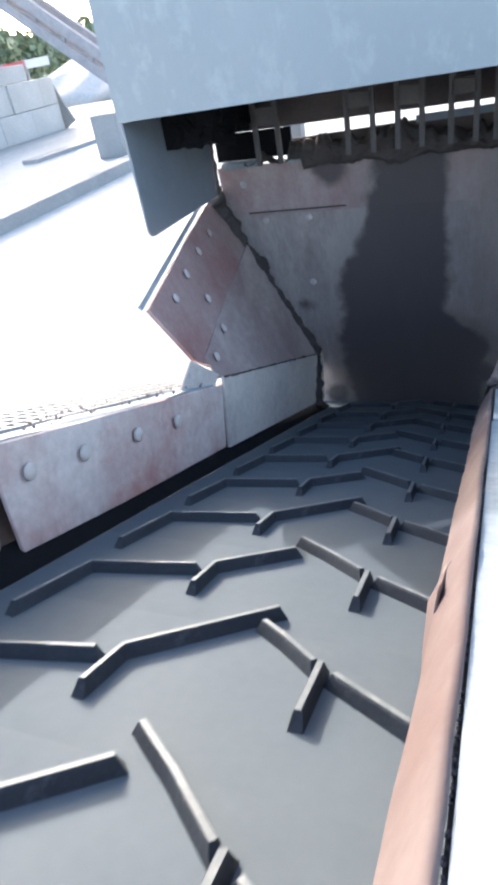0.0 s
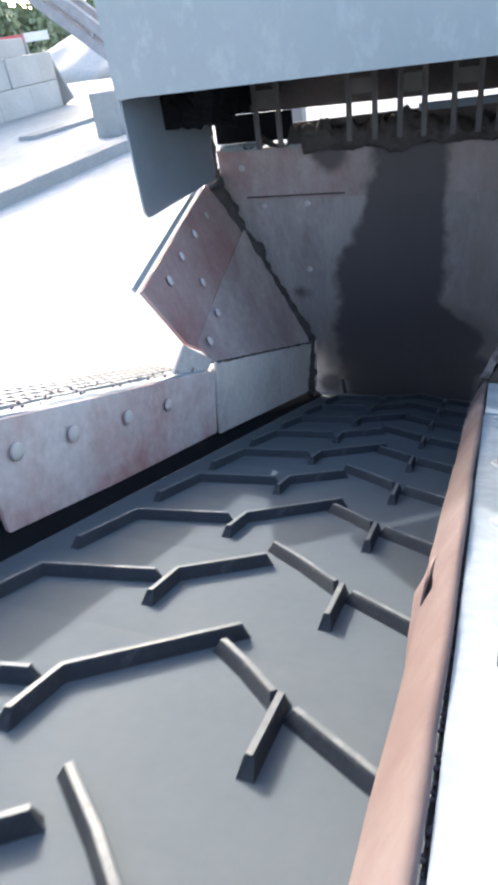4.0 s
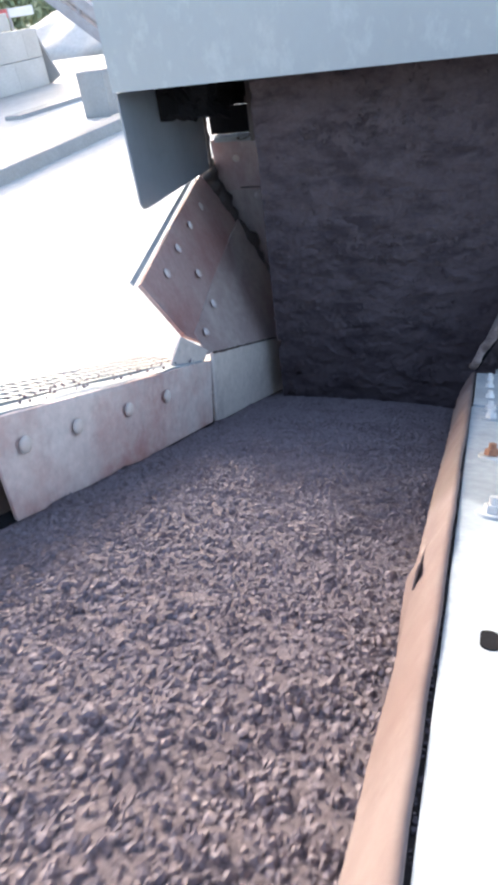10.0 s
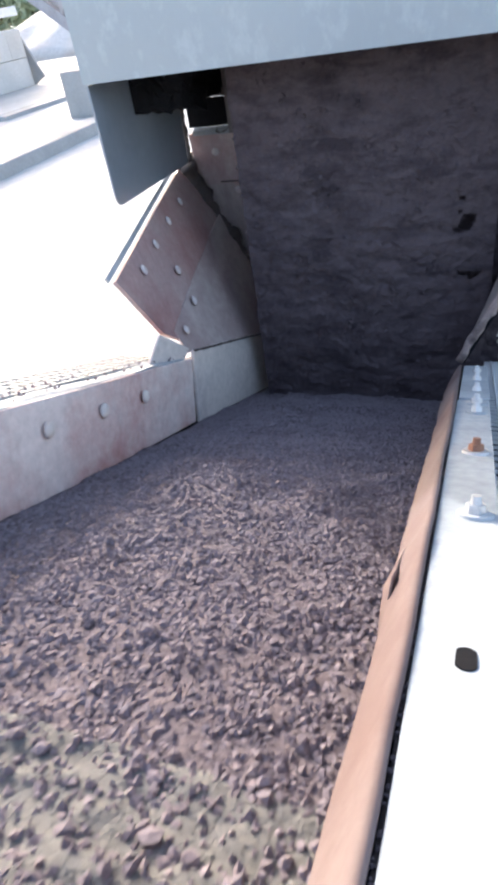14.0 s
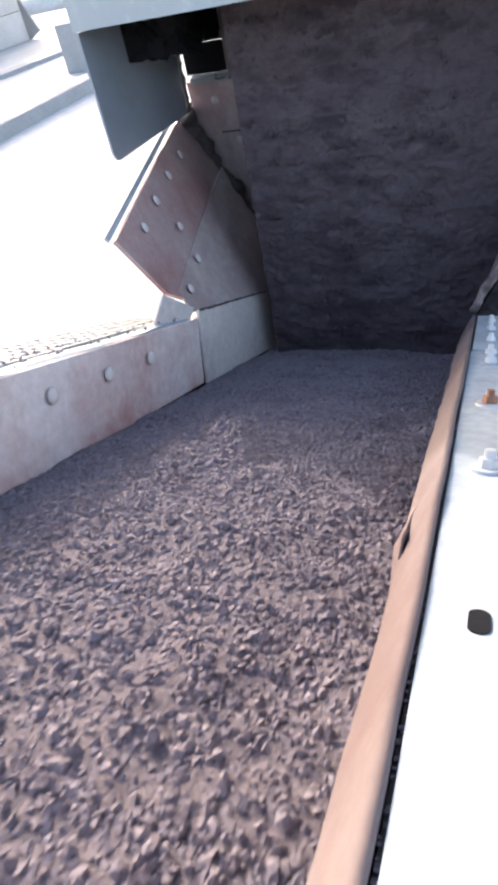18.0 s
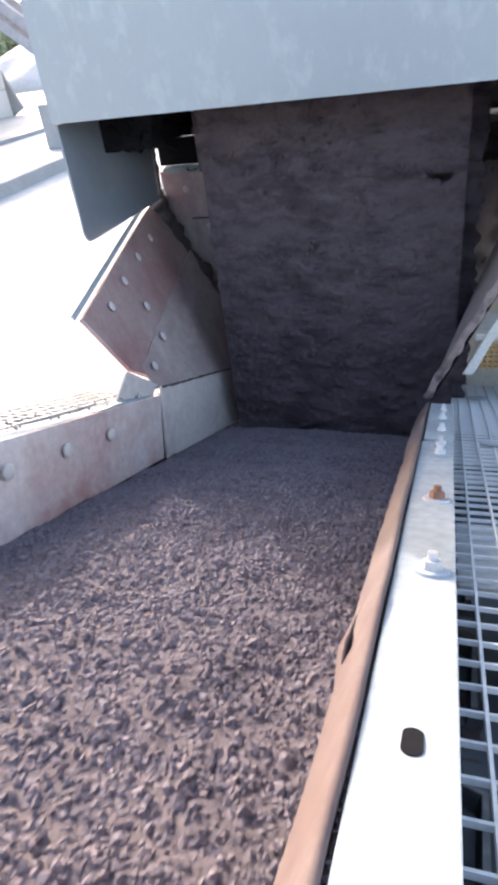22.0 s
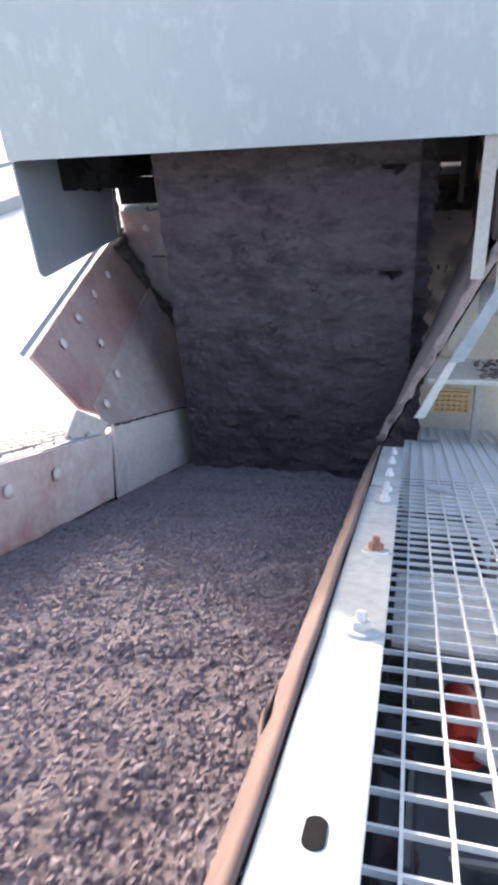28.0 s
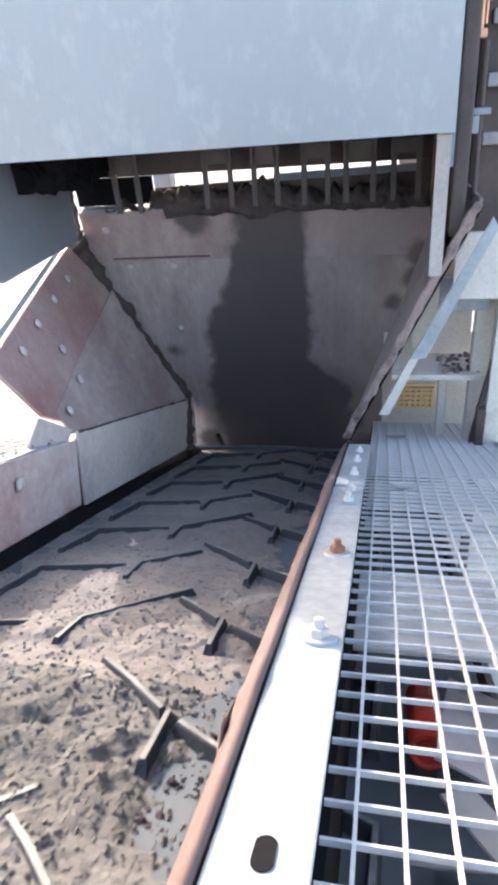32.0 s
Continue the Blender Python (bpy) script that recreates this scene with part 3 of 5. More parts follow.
part("edge_flange", bar(Vector(OUT) + Vector((-0.02, -0.012, 0.0)), Vector(TOP) + Vector((-0.02, -0.012, 0.0)), 0.014, 0.005, 0.001, up=(0.9, -0.2, 0.42)), WHITE_STEEL, wing, "bright bent edge flange")
bead2 = dome_mesh(0.0135, BOLT_PALE)
across, up_ = (Vector(LOW) - Vector(OUT)), (Vector(TOP) - Vector(OUT))
face = Matrix((Vector((0, 1, 0)), Vector((0.906, 0, 0.4226)).cross(Vector((0, 1, 0))), Vector((0.906, 0, 0.4226)))).transposed().to_4x4()
for p in ((-0.930, 1.851, 0.092), (-0.894, 1.693, 0.015), (-0.861, 1.558, -0.056), (-0.965, 2.01, 0.165), (-0.862, 1.763, -0.053), (-0.822, 1.781, -0.140), (-0.788, 1.649, -0.215)):
    part("bolt_head", bead2, BOLT_PALE, wing, m=Matrix.Translation(Vector(p) + Vector((0.004, 0, 0.002))) @ face)
part("corner_bracket", slab([(-0.790, 1.50, -0.215), (-0.770, 1.63, -0.262), (-0.775, 1.60, -0.30), (-0.80, 1.46, -0.285)], 0.006), SKIRT_GREY, wing, "small pale corner bracket")
part("corner_post", bar((-0.805, 1.53, -0.30), (-0.805, 1.52, -0.245), 0.012, 0.012), DARK_STEEL, wing)

# added plate that keeps light from leaking between side and back plate
gusset = [BELT.inverted() @ (BELT @ Vector(p) + Vector((-0.012, d, 0))) for p, d in (((-1.045, 2.17, 0.31), 0), ((-0.795, 2.70, -0.29), 0), ((-0.795, 2.70, -0.29), 0.22), ((-1.045, 2.17, 0.31), 0.22))]
part("gusset", slab(gusset, 0.006), DARK_STEEL, wing, "added dark plate blocking light behind the side plate")

# dust ridge in the joint of the plates
def rough_tube(a, b, radius, steps, seed, sides=10):
    """A lumpy crust along a line; radius is a function of the way along it."""
    bm = bmesh.new()
    a, b = Vector(a), Vector(b)
    q = (b - a).to_track_quat("Z", "Y").to_matrix()
    rings = []
    for i in range(steps + 1):
        t = i / steps
        ring = []
        for j in range(sides):
            ang = j * math.tau / sides
            p = Vector((math.cos(ang), math.sin(ang), 0))
            n_ = noise.noise(Vector((p.x * 0.9, p.y * 0.9, t * steps * 0.22 + seed))) + 0.5 * noise.noise(Vector((p.x * 2, p.y * 2, t * steps * 0.6 + seed)))
            ring.append(bm.verts.new(a.lerp(b, t) + q @ (p * max(0.0015, radius(t) * (1 + 0.8 * n_)))))
        rings.append(ring)
    for c, d in zip(rings, rings[1:]):
        for j in range(sides):
            bm.faces.new((c[j], c[(j + 1) % sides], d[(j + 1) % sides], d[j]))
    bm.faces.new(rings[0][::-1]), bm.faces.new(rings[-1])
    return bm


rng = random.Random(5)
bm = rough_tube((-1.046, 2.225, 0.315), (-0.783, 2.640, -0.235), lambda t: 0.014 + 0.034 * max(0, 1 - t / 0.30) + 0.018 * math.exp(-((t - 0.42) / 0.06) ** 2) + 0.006 * t, 90, 2.0, 12)
join(bm, rough_tube((-0.772, 2.645, -0.235), (-0.748, 2.585, -0.48), lambda t: 0.016 + 0.008 * t, 40, 7.0))
solo("caked_ridge", bm, CRUST, "dark damp fines caked in the corner of the chute", "caked fines", BELT, kind="stuff", smooth=True)
bm = rough_tube((-0.764, 1.648, -0.2705), (-0.762, 2.63, -0.266), lambda t: 0.0032 + 0.003 * noise.noise(Vector((t * 22, 2, 2))), 160, 3.0, 7)
solo("joint_dirt", bm, DARK_STEEL, "ragged dark dirt in the joint over the skirt", "caked fines", BELT, kind="stuff")

# ---- back plate of the chute ----
back = thing("chute_back_plate", "grey steel back plate stained by wet fines", "chute plate", pose(0, 2.2, 1.1, 12.2) @ pose(0, -2.2, -1.1))
BY = 2.2
bm = slab([(-1.014, BY, 1.132), (0.30, BY, 1.120), (0.30, BY, 0.94), (-1.06, BY, 0.95), (-1.075, BY, 1.03), (-1.016, BY, 1.06)], 0.010)
part("upper_panel", bm, UPPER_PLATE, back, "dusty red-brown upper panel")
bm = slab([(-1.05, BY + 0.012, 0.985), (0.30, BY + 0.012, 0.975), (0.30, BY + 0.012, -0.20), (-0.80, BY + 0.012, -0.20), (-0.815, BY + 0.012, 0.38)], 0.010)
part("lower_panel", bm, CAKED_PLATE, back)
part("seam_strip", box(-0.93, -0.57, BY - 0.0125, BY - 0.0105, 0.962, 0.967), DARK_STEEL, back)
part("top_edge", box(-0.99, -0.84, BY - 0.02, BY + 0.01, 1.133, 1.150, 0.003), WHITE_STEEL, back, "bright bent top edge")
part("top_edge", box(-0.755, -0.665, BY - 0.02, BY + 0.01, 1.133, 1.142, 0.002), WHITE_STEEL, back, "bright bent top edge")
for x, z in ((-0.926, 1.072), (-0.876, 0.925), (-0.712, 0.926), (-0.74, 0.66)):
    part("bolt_head", bead2, BOLT_PALE, back, m=pose(x, BY - (0.011 if z > 0.95 else 0.0), z, 90, 0, 0))
bm = bmesh.new()
bmesh.ops.create_grid(bm, x_segments=170, y_segments=16, size=0.5)
for v in bm.verts:
    t, q = v.co.x + 0.5, v.co.y + 0.5
    x = -0.90 + 1.055 * t
    top = (1.155 if x < -0.74 else 1.198 if x < -0.50 else 1.205 if x < -0.30 else 1.186) - 0.012 + 0.052 * noise.noise(Vector((x * 15, 0, 3))) + 0.022 * noise.noise(Vector((x * 48, 3, 3)))
    low = (1.135 if x < -0.70 else 1.105) + 0.035 * noise.noise(Vector((x * 9, 8, 1)))
    p = Vector((x * 26, q * 3, 1.0))
    v.co = (x, BY - 0.006 - 0.030 * math.sin(math.pi * min(q * 0.9 + 0.1, 1)) ** 0.7 - 0.018 * noise.noise(p) - 0.008 * noise.noise(p * 3), low + q * (top - low) + 0.006 * noise.noise(p * 2))
got = bmesh.ops.extrude_face_region(bm, geom=bm.faces[:])
for v in got["geom"]:
    if isinstance(v, bmesh.types.BMVert):
        v.co.y = BY + 0.012
bmesh.ops.recalc_face_normals(bm, faces=bm.faces[:])
solo("caked_lumps", bm, CRUST, "dark lumps of fines along the edge of the back plate", "caked fines", kind="stuff", smooth=True)

bm = rough_tube((-1.016, 2.168, 1.03), (-1.013, 2.166, 1.24), lambda t: 0.009 + 0.006 * noise.noise(Vector((t * 9, 1, 5))), 50, 4.0)
solo("caked_crust", bm, CRUST, "thin dark crust of fines between flap and back plate", "caked fines", kind="stuff", smooth=True)

# ---- front panel, side flap and bin ----
panel = thing("chute_front_panel", "large blue-grey galvanised steel front panel of the bin", "panel")
bm = box(-1.015, 0.165, 1.606, 1.614, 1.372, 3.3)
part("sheet", bm, GALVANISED, panel)
part("bottom_fold", box(-1.012, 0.162, 1.615, 1.64, 1.372, 1.378, 0.001), GALVANISED, panel)
pts = [(1.618, 1.368), (1.618, 1.10)] + [(1.648 - 0.03 * math.cos(radians(a)), 1.098 - 0.035 * math.sin(radians(a))) for a in (15, 40, 65, 90)] + [(2.14, 1.052), (2.16, 1.368)]
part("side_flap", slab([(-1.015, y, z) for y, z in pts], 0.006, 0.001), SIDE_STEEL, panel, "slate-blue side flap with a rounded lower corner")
bin_ = thing("feed_bin", "closed grey steel feed bin over the belt", "bin")
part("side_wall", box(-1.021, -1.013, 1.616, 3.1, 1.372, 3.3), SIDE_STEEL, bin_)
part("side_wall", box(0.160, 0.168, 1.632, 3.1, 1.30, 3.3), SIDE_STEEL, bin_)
part("lower_wall", box(0.161, 0.167, 1.70, 2.7, 1.08, 1.298), DARK_STEEL, bin_)
part("rear_wall", box(-1.02, 0.165, 2.9, 2.91, 1.372, 3.3), SIDE_STEEL, bin_)
part("lid", box(-1.03, 0.175, 1.60, 3.11, 3.302, 3.312), SIDE_STEEL, bin_)
for x in (-0.97, 0.11):
    part("leg", box(x - 0.04, x + 0.04, 2.99, 3.07, GROUND, 1.371, 0.004), SIDE_STEEL, bin_)
    part("foot_plate", box(x - 0.08, x + 0.08, 2.95, 3.11, GROUND, GROUND + 0.012, 0.002), SIDE_STEEL, bin_)
part("outlet_beam", box(-1.0, 0.156, 2.18, 2.26, 1.241, 1.42, 0.004), DARK_STEEL, bin_, "dark rusty outlet beam")
part("outlet_floor", box(-1.0, 0.15, 2.26, 2.9, 1.372, 1.382), DARK_STEEL, bin_)
# two black fillers put the soft shade under the bin into solid shapes
part("inner_liner", box(-1.010, -0.735, 2.202, 2.215, 1.150, 1.236), BLACK, bin_, "black filler standing for the shade under the bin")
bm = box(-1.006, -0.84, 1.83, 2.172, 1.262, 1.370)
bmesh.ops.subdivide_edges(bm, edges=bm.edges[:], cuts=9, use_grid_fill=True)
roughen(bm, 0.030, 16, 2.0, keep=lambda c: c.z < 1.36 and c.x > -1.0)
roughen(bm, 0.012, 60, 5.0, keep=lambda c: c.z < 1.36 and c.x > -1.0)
part("inner_liner", bm, BLACK, bin_, "black filler standing for the shade under the bin")
bm = slab([(-0.74, 2.236, 1.192), (0.158, 2.236, 1.214), (0.158, 2.236, 1.08), (-0.74, 2.236, 1.08)], 0.012, 0.001)
part("rear_sheet", bm, DARK_STEEL, bin_)
part("rear_bar", bar((-0.33, 2.226, 1.206), (0.157, 2.226, 1.214), 0.016, 0.022, 0.002), TRUSS_DARK, bin_, "dark blue rear cross bar")
part("end_block", box(0.128, 0.1575, 2.19, 2.232, 1.10, 1.36), DARK_STEEL, bin_)
for k, (x0, x1) in enumerate(((-0.808, -0.735), (-0.522, -0.445), (-0.376, -0.307), (-0.224, -0.155), (-0.094, -0.016), (0.05, 0.12))):
    h = thing("hanger_bracket", "dusty grey steel hanger bracket under the bin", "bracket", pose(0, 2.07, 0, 0, 0.6 * math.sin(k * 7), 0), group="hanger brackets")
    for x in (x0, x1):
        part("strap", box(x - 0.008, x + 0.008, -0.006, 0.006, 1.148, 1.40, 0.002), HANGER, h)
    part("cross_strap", box(x0, x1, -0.006, 0.006, 1.265 + 0.01 * (k % 2), 1.315, 0.002), HANGER, h)
part_post = thing("corner_angle", "grey dusty steel angle hanging at the panel's corner", "angle")
part("web", box(0.130, 0.160, 1.622, 1.628, 1.06, 1.372, 0.001), DUSTY_ANGLE, part_post)
part("web", box(0.156, 0.160, 1.629, 1.66, 1.09, 1.372, 0.001), DUSTY_ANGLE, part_post)

# ---- right rail, seal and grating ----
rail = thing("right_rail", "bright zinc-coated angle rail with bolts along the belt", "rail", BELT)
bm = box(-0.0565, 0.0005, -0.45, 1.30, -0.316, -0.310, 0.0015)
part("flange", bm, WHITE_STEEL, rail)
part("flange", box(-0.054, 0.002, 1.304, 1.80, -0.314, -0.306, 0.0015), WHITE_STEEL, rail)
part("web", box(-0.014, -0.008, -0.45, 1.80, -0.40, -0.317, 0.001), WHITE_STEEL, rail)
w, n_, s_ = bolt_meshes(0.009, BOLT_ZINC, WHITE_STEEL)
w2, n2, s2 = bolt_meshes(0.009, BOLT_RUST, BOLT_ZINC)
for v, rusty in ((0.661, 0), (0.905, 1), (1.179, 0), (1.26, 0), (1.40, 0), (1.55, 0), (1.68, 0)):
    b = part("bolt", w2 if rusty else w, BOLT_ZINC, rail, "rusty bolt" if rusty else "", m=pose(-0.022, v, -0.310, 0, 0, v * 300))
    part("nut", n2 if rusty else n_, BOLT_ZINC, b)
    part("stud", s2 if rusty else s_, BOLT_ZINC, b)
bm = bmesh.new()
bmesh.ops.create_cone(bm, segments=20, radius1=0.0065, radius2=0.0065, depth=0.0016, cap_ends=True)
for v in bm.verts:
    v.co.y += 0.006 if v.co.y > 0 else -0.006
part("slot", bm, BLACK, rail, "dark slotted bolt hole", m=pose(-0.026, 0.403, -0.3098))
for v in (0.15, -0.1):
    part("slot", rail.children[-1].data, BLACK, rail, "dark slotted bolt hole", m=pose(-0.026, v, -0.3098))

bm = bmesh.new()
prof = [(-0.0588, -0.308), (-0.0615, -0.3045), (-0.0665, -0.3075), (-0.0765, -0.328), (-0.0895, -0.358), (-0.0925, -0.40), (-0.094, -0.462), (-0.087, -0.462), (-0.085, -0.40), (-0.081, -0.365), (-0.070, -0.340), (-0.0600, -0.325)]
N_ = 110
rings = []
for i in range(N_ + 1):
    v = -0.5 + 2.3 * i / N_
    wob = 0.0015 * noise.noise(Vector((v * 5, 0.5, 0))) + 0.001 * noise.noise(Vector((v * 17, 2.5, 0)))
    fold = 0.007 * math.exp(-((v - 0.575) / 0.022) ** 2) + (0.003 if v > 0.575 else 0) + (0.007 * noise.noise(Vector((v * 26, 7, 1))) if v > 0.95 else 0)
    rings.append([bm.verts.new((u + wob - (fold if u < -0.072 else 0), v, z + wob + (fold * 0.4 if u > -0.07 else -fold * 0.5))) for u, z in prof])
for a, b in zip(rings, rings[1:]):
    for j in range(len(prof)):
        bm.faces.new((a[j], b[j], b[(j + 1) % len(prof)], a[(j + 1) % len(prof)]))
bm.faces.new(rings[0]), bm.faces.new(rings[-1][::-1])
bmesh.ops.recalc_face_normals(bm, faces=bm.faces[:])
seal = thing("edge_seal", "worn tan rubber sealing strip along the rail", "seal strip", BELT)
part("strip", bm, EDGE_RUBBER, seal, smooth=True)
part("clamp_strip", box(-0.0590, -0.0572, -0.45, 1.8, -0.40, -0.3165), DARK_STEEL, seal, "dark clamping strip")

bm = bmesh.new()
rings = []
for i in range(25):
    t = i / 24
    v, lift = 0.545 + 0.30 * t, math.sin(math.pi * min(1, t * 1.15)) if t < 0.87 else 0.0
    edge = -0.0900 - 0.0035 * max(lift, 0) + 0.016 * t + 0.002 * noise.noise(Vector((v * 30, 1, 4)))
    wide = 0.003 + 0.016 * min(1, t * 2.2)
    rings.append([bm.verts.new(p) for p in ((edge, v, -0.352 + 0.012 * t), (edge + wide, v, -0.330 + 0.018 * t), (edge + wide + 0.002, v, -0.334 + 0.018 * t), (edge + 0.002, v, -0.357 + 0.012 * t))])
for a, b in zip(rings, rings[1:]):
    for j in range(4):
        bm.faces.new((a[j], b[j], b[(j + 1) % 4], a[(j + 1) % 4]))
bm.faces.new(rings[0]), bm.faces.new(rings[-1][::-1])
bmesh.ops.recalc_face_normals(bm, faces=bm.faces[:])
part("torn_lip", bm, OLD_RUBBER, seal, "pale torn lip peeling off the strip", smooth=True)
bm = bmesh.new()
rng = random.Random(17)
for k in range(150):
    r = rng.uniform(0.0006, 0.0019)
    bmesh.ops.create_icosphere(bm, subdivisions=1, radius=r, matrix=pose(-0.0580 + rng.uniform(-0.001, 0.001), 0.12 + 0.9 * rng.random() ** 1.4, -0.3155 + r * 0.3))
solo("gap_grit", roughen(bm, 0.001, 150), GRAVEL, "fine grit caught in the gap beside the rail", "grit", BELT, kind="stuff")

grating("cover_grating", "square-mesh zinc grating beside the rail", 0.0205, 0.36, 0.25, 2.55, -0.335, 0.0305, 0.0335, 0.007, GRATING, 0.0013)
deck = thing("grating_supports", "pale steel cross plates under the grating", "support frame", BELT)
for v0, v1, w in ((0.757, 0.978, -0.362), (1.216, 1.272, -0.362), (1.40, 1.62, -0.37), (1.75, 2.5, -0.37)):
    part("cross_plate", box(0.006, 0.40, v0, v1, w - 0.006, w, 0.001), GREY_PLATE, deck)
part("side_bar", box(0.362, 0.372, 0.25, 2.55, -0.40, -0.33, 0.001), WHITE_STEEL, deck)
# black sheets added below the grating in place of its deep shade
part("dark_tray", box(0.006, 0.10, 0.1, 1.2, -0.62, -0.61), BLACK, deck, "black sheet standing for the shade under the grating")
part("dark_tray", box(0.10, 0.5, 0.1, 1.2, -0.70, -0.69), BLACK, deck, "black sheet standing for the shade under the grating")
part("dark_front", box(0.012, 0.5, 0.10, 0.112, -0.69, -0.37), BLACK, deck, "black end sheet standing for shade")
part("dark_side", box(-0.004, 0.004, 0.1, 2.5, -0.60, -0.346), BLACK, deck, "black side sheet standing for shade")
rng = random.Random(8)
drum = thing("red_drum", "small red painted drum under the grating", "drum", BELT @ pose(0.0865, 0.728, -0.455, -90))
bm = rod((0, 0, 0), (0, 0, 0.098), 0.0195, 28)
bmesh.ops.bevel(bm, geom=[e for e in bm.edges if abs(e.verts[0].co.z - e.verts[1].co.z) < 0.01], offset=0.005, segments=3, affect="EDGES")
part("body", bm, RED_PAINT, drum)
for z in (0.025, 0.07):
    part("band", rod((0, 0, z), (0, 0, z + 0.005), 0.0203, 28), RED_PAINT, drum)
part("holder", box(-0.012, 0.012, 0.019, 0.235, 0.015, 0.085), DARK_STEEL, drum, "dark steel holder")
for k in range(24):
    q = pose(0.115 + rng.random() * 0.22, 0.30 + rng.random() * 0.46, -0.57 + 0.028 * (k % 6), rng.uniform(-50, 50), rng.uniform(-30, 30), rng.uniform(0, 180))
    a, b = rng.uniform(0.012, 0.045), rng.uniform(0.03, 0.09)
    if k % 5 == 4:
        bm = rod((0, -b, 0), (0, b, 0), 0.008, 12)
    else:
        bm = box(-a, a, -b, b, -0.002, 0.002, 0.0008)
    solo("steel_scrap", bm, (TRUSS, DARK_STEEL, KERB, DUSTY_ANGLE, TRUSS_DARK)[k % 5], "scrap of steel lying under the grating", "scrap", BELT @ q, group="scraps under the grating")
for v, r in ((1.423, 0.024), (2.14, 0.03)):
    bm = bmesh.new()
    bmesh.ops.create_cone(bm, segments=24, radius1=r, radius2=r, depth=0.004, cap_ends=True)
    solo("white_disc", bm, WHITE_STEEL, "flat white disc lying on the grating", "disc", BELT @ pose(0.077, v, -0.331))

# ---- right wing and supports ----
rwing = thing("chute_side_plate", "dark stained steel chute plate with a pale edge angle", "chute plate")
S0, S1 = Vector((-0.070, 1.64, 0.592)), Vector((0.230, 1.64, 1.220))
part("edge_angle", slab([(0.098, 1.64, 0.838), (0.138, 1.64, 0.842), (0.208, 1.64, 1.005), (0.280, 1.64, 1.165), (0.265, 1.64, 1.19)], 0.006, 0.001), WHITE_STEEL, rwing, "pale edge angle")
part("edge_angle", slab([(0.022, 1.646, 0.668), (0.050, 1.646, 0.668), (0.120, 1.646, 0.836), (0.100, 1.646, 0.842)], 0.006, 0.001), CREAM, rwing, "pale edge angle")
part("plate", slab([S0 + Vector((0.015, 0.03, 0)), S1 + Vector((0.015, 0.03, 0)), S1 + Vector((0.0, 0.55, -0.02)), S0 + Vector((-0.02, 0.55, -0.36))], 0.008), SIDE_PLATE, rwing)
bm = bmesh.new()
rings = []
along_s = (S1 - S0).normalized()
side_s = Vector((along_s.z, 0, -along_s.x))
for i in range(61):
    t = i / 60
    c = S0.lerp(S1, t) + side_s * (0.006 * noise.noise(Vector((t * 14, 0.2, 0))) + 0.004 * noise.noise(Vector((t * 40, 5, 0))))
    w_ = 0.010 + 0.006 * noise.noise(Vector((t * 22, 3, 1)))
    rings.append([bm.verts.new(c + side_s * a * w_ + Vector((0, b, 0))) for a, b in ((-1, -0.006), (0, -0.012), (1, -0.006), (1, 0.008), (-1, 0.008))])
for a, b in zip(rings, rings[1:]):
    for j in range(5):
        bm.faces.new((a[j], b[j], b[(j + 1) % 5], a[(j + 1) % 5]))
bm.faces.new(rings[0]), bm.faces.new(rings[-1][::-1])
bmesh.ops.recalc_face_normals(bm, faces=bm.faces[:])
part("seal_strip", bm, OLD_RUBBER, rwing, "ragged old rubber seal", smooth=True)
part("dark_joint", bar(S0 + side_s * 0.0135, S1 + side_s * 0.011, 0.006, 0.006, up=(0, -1, 0)), BLACK, rwing)

frame2 = thing("chute_support", "pale painted steel support frame beside the chute", "support frame")
part("shelf", box(0.055, 0.33, 1.84, 2.0, 0.676, 0.694, 0.003), CREAM, frame2)
part("plate", box(0.175, 0.31, 1.82, 1.832, 0.90, 0.99, 0.003), WHITE_STEEL, frame2)
part("plate", box(0.12, 0.30, 2.06, 2.07, 0.69, 0.92, 0.003), CREAM, frame2)
part("column", box(0.282, 0.334, 1.86, 1.90, 0.42, 0.96, 0.003), CREAM, frame2)
part("column", box(0.20, 0.225, 1.90, 1.93, 0.42, 0.68, 0.003), CREAM, frame2)
part("rear_plate", box(0.03, 0.34, 2.20, 2.21, 0.30, 0.68), CREAM, frame2)
part("brace", bar((0.285, 1.80, 0.42), (0.345, 1.80, 0.86), 0.012, 0.02, 0.002, up=(0, 1, 0)), DARK_STEEL, frame2)
part("upper_plate", box(0.20, 0.36, 1.74, 1.75, 0.96, 1.13, 0.002), CREAM, frame2)
guard = thing("yellow_guard", "small yellow mesh guard under the shelf", "guard", pose(0, 1.89, 0))
for k in range(7):
    part("wire", box(0.078 + 0.017 * k, 0.084 + 0.017 * k, -0.004, 0.004, 0.555, 0.628), YELLOW, guard)
for k in range(5):
    part("wire", box(0.078, 0.187, 0.004, 0.009, 0.556 + 0.016 * k, 0.562 + 0.016 * k), YELLOW, guard)
part("back_sheet", box(0.076, 0.19, 0.02, 0.024, 0.55, 0.63), YELLOW, guard)
legp = thing("pale_column", "tall pale painted steel column beside the walkway", "column")
part("sheet", box(0.326, 0.62, 1.78, 1.83, GROUND, 1.03, 0.004), CREAM, legp)
part("foot", box(0.300, 0.325, 1.76, 1.80, GROUND, 0.62, 0.004), DARK_STEEL, legp)
mach = thing("side_machine", "dark machine side with pipes behind the panel", "machine")
part("body", box(0.172, 0.205, 1.66, 2.2, 1.14, 3.0, 0.006), DARK_STEEL, mach)
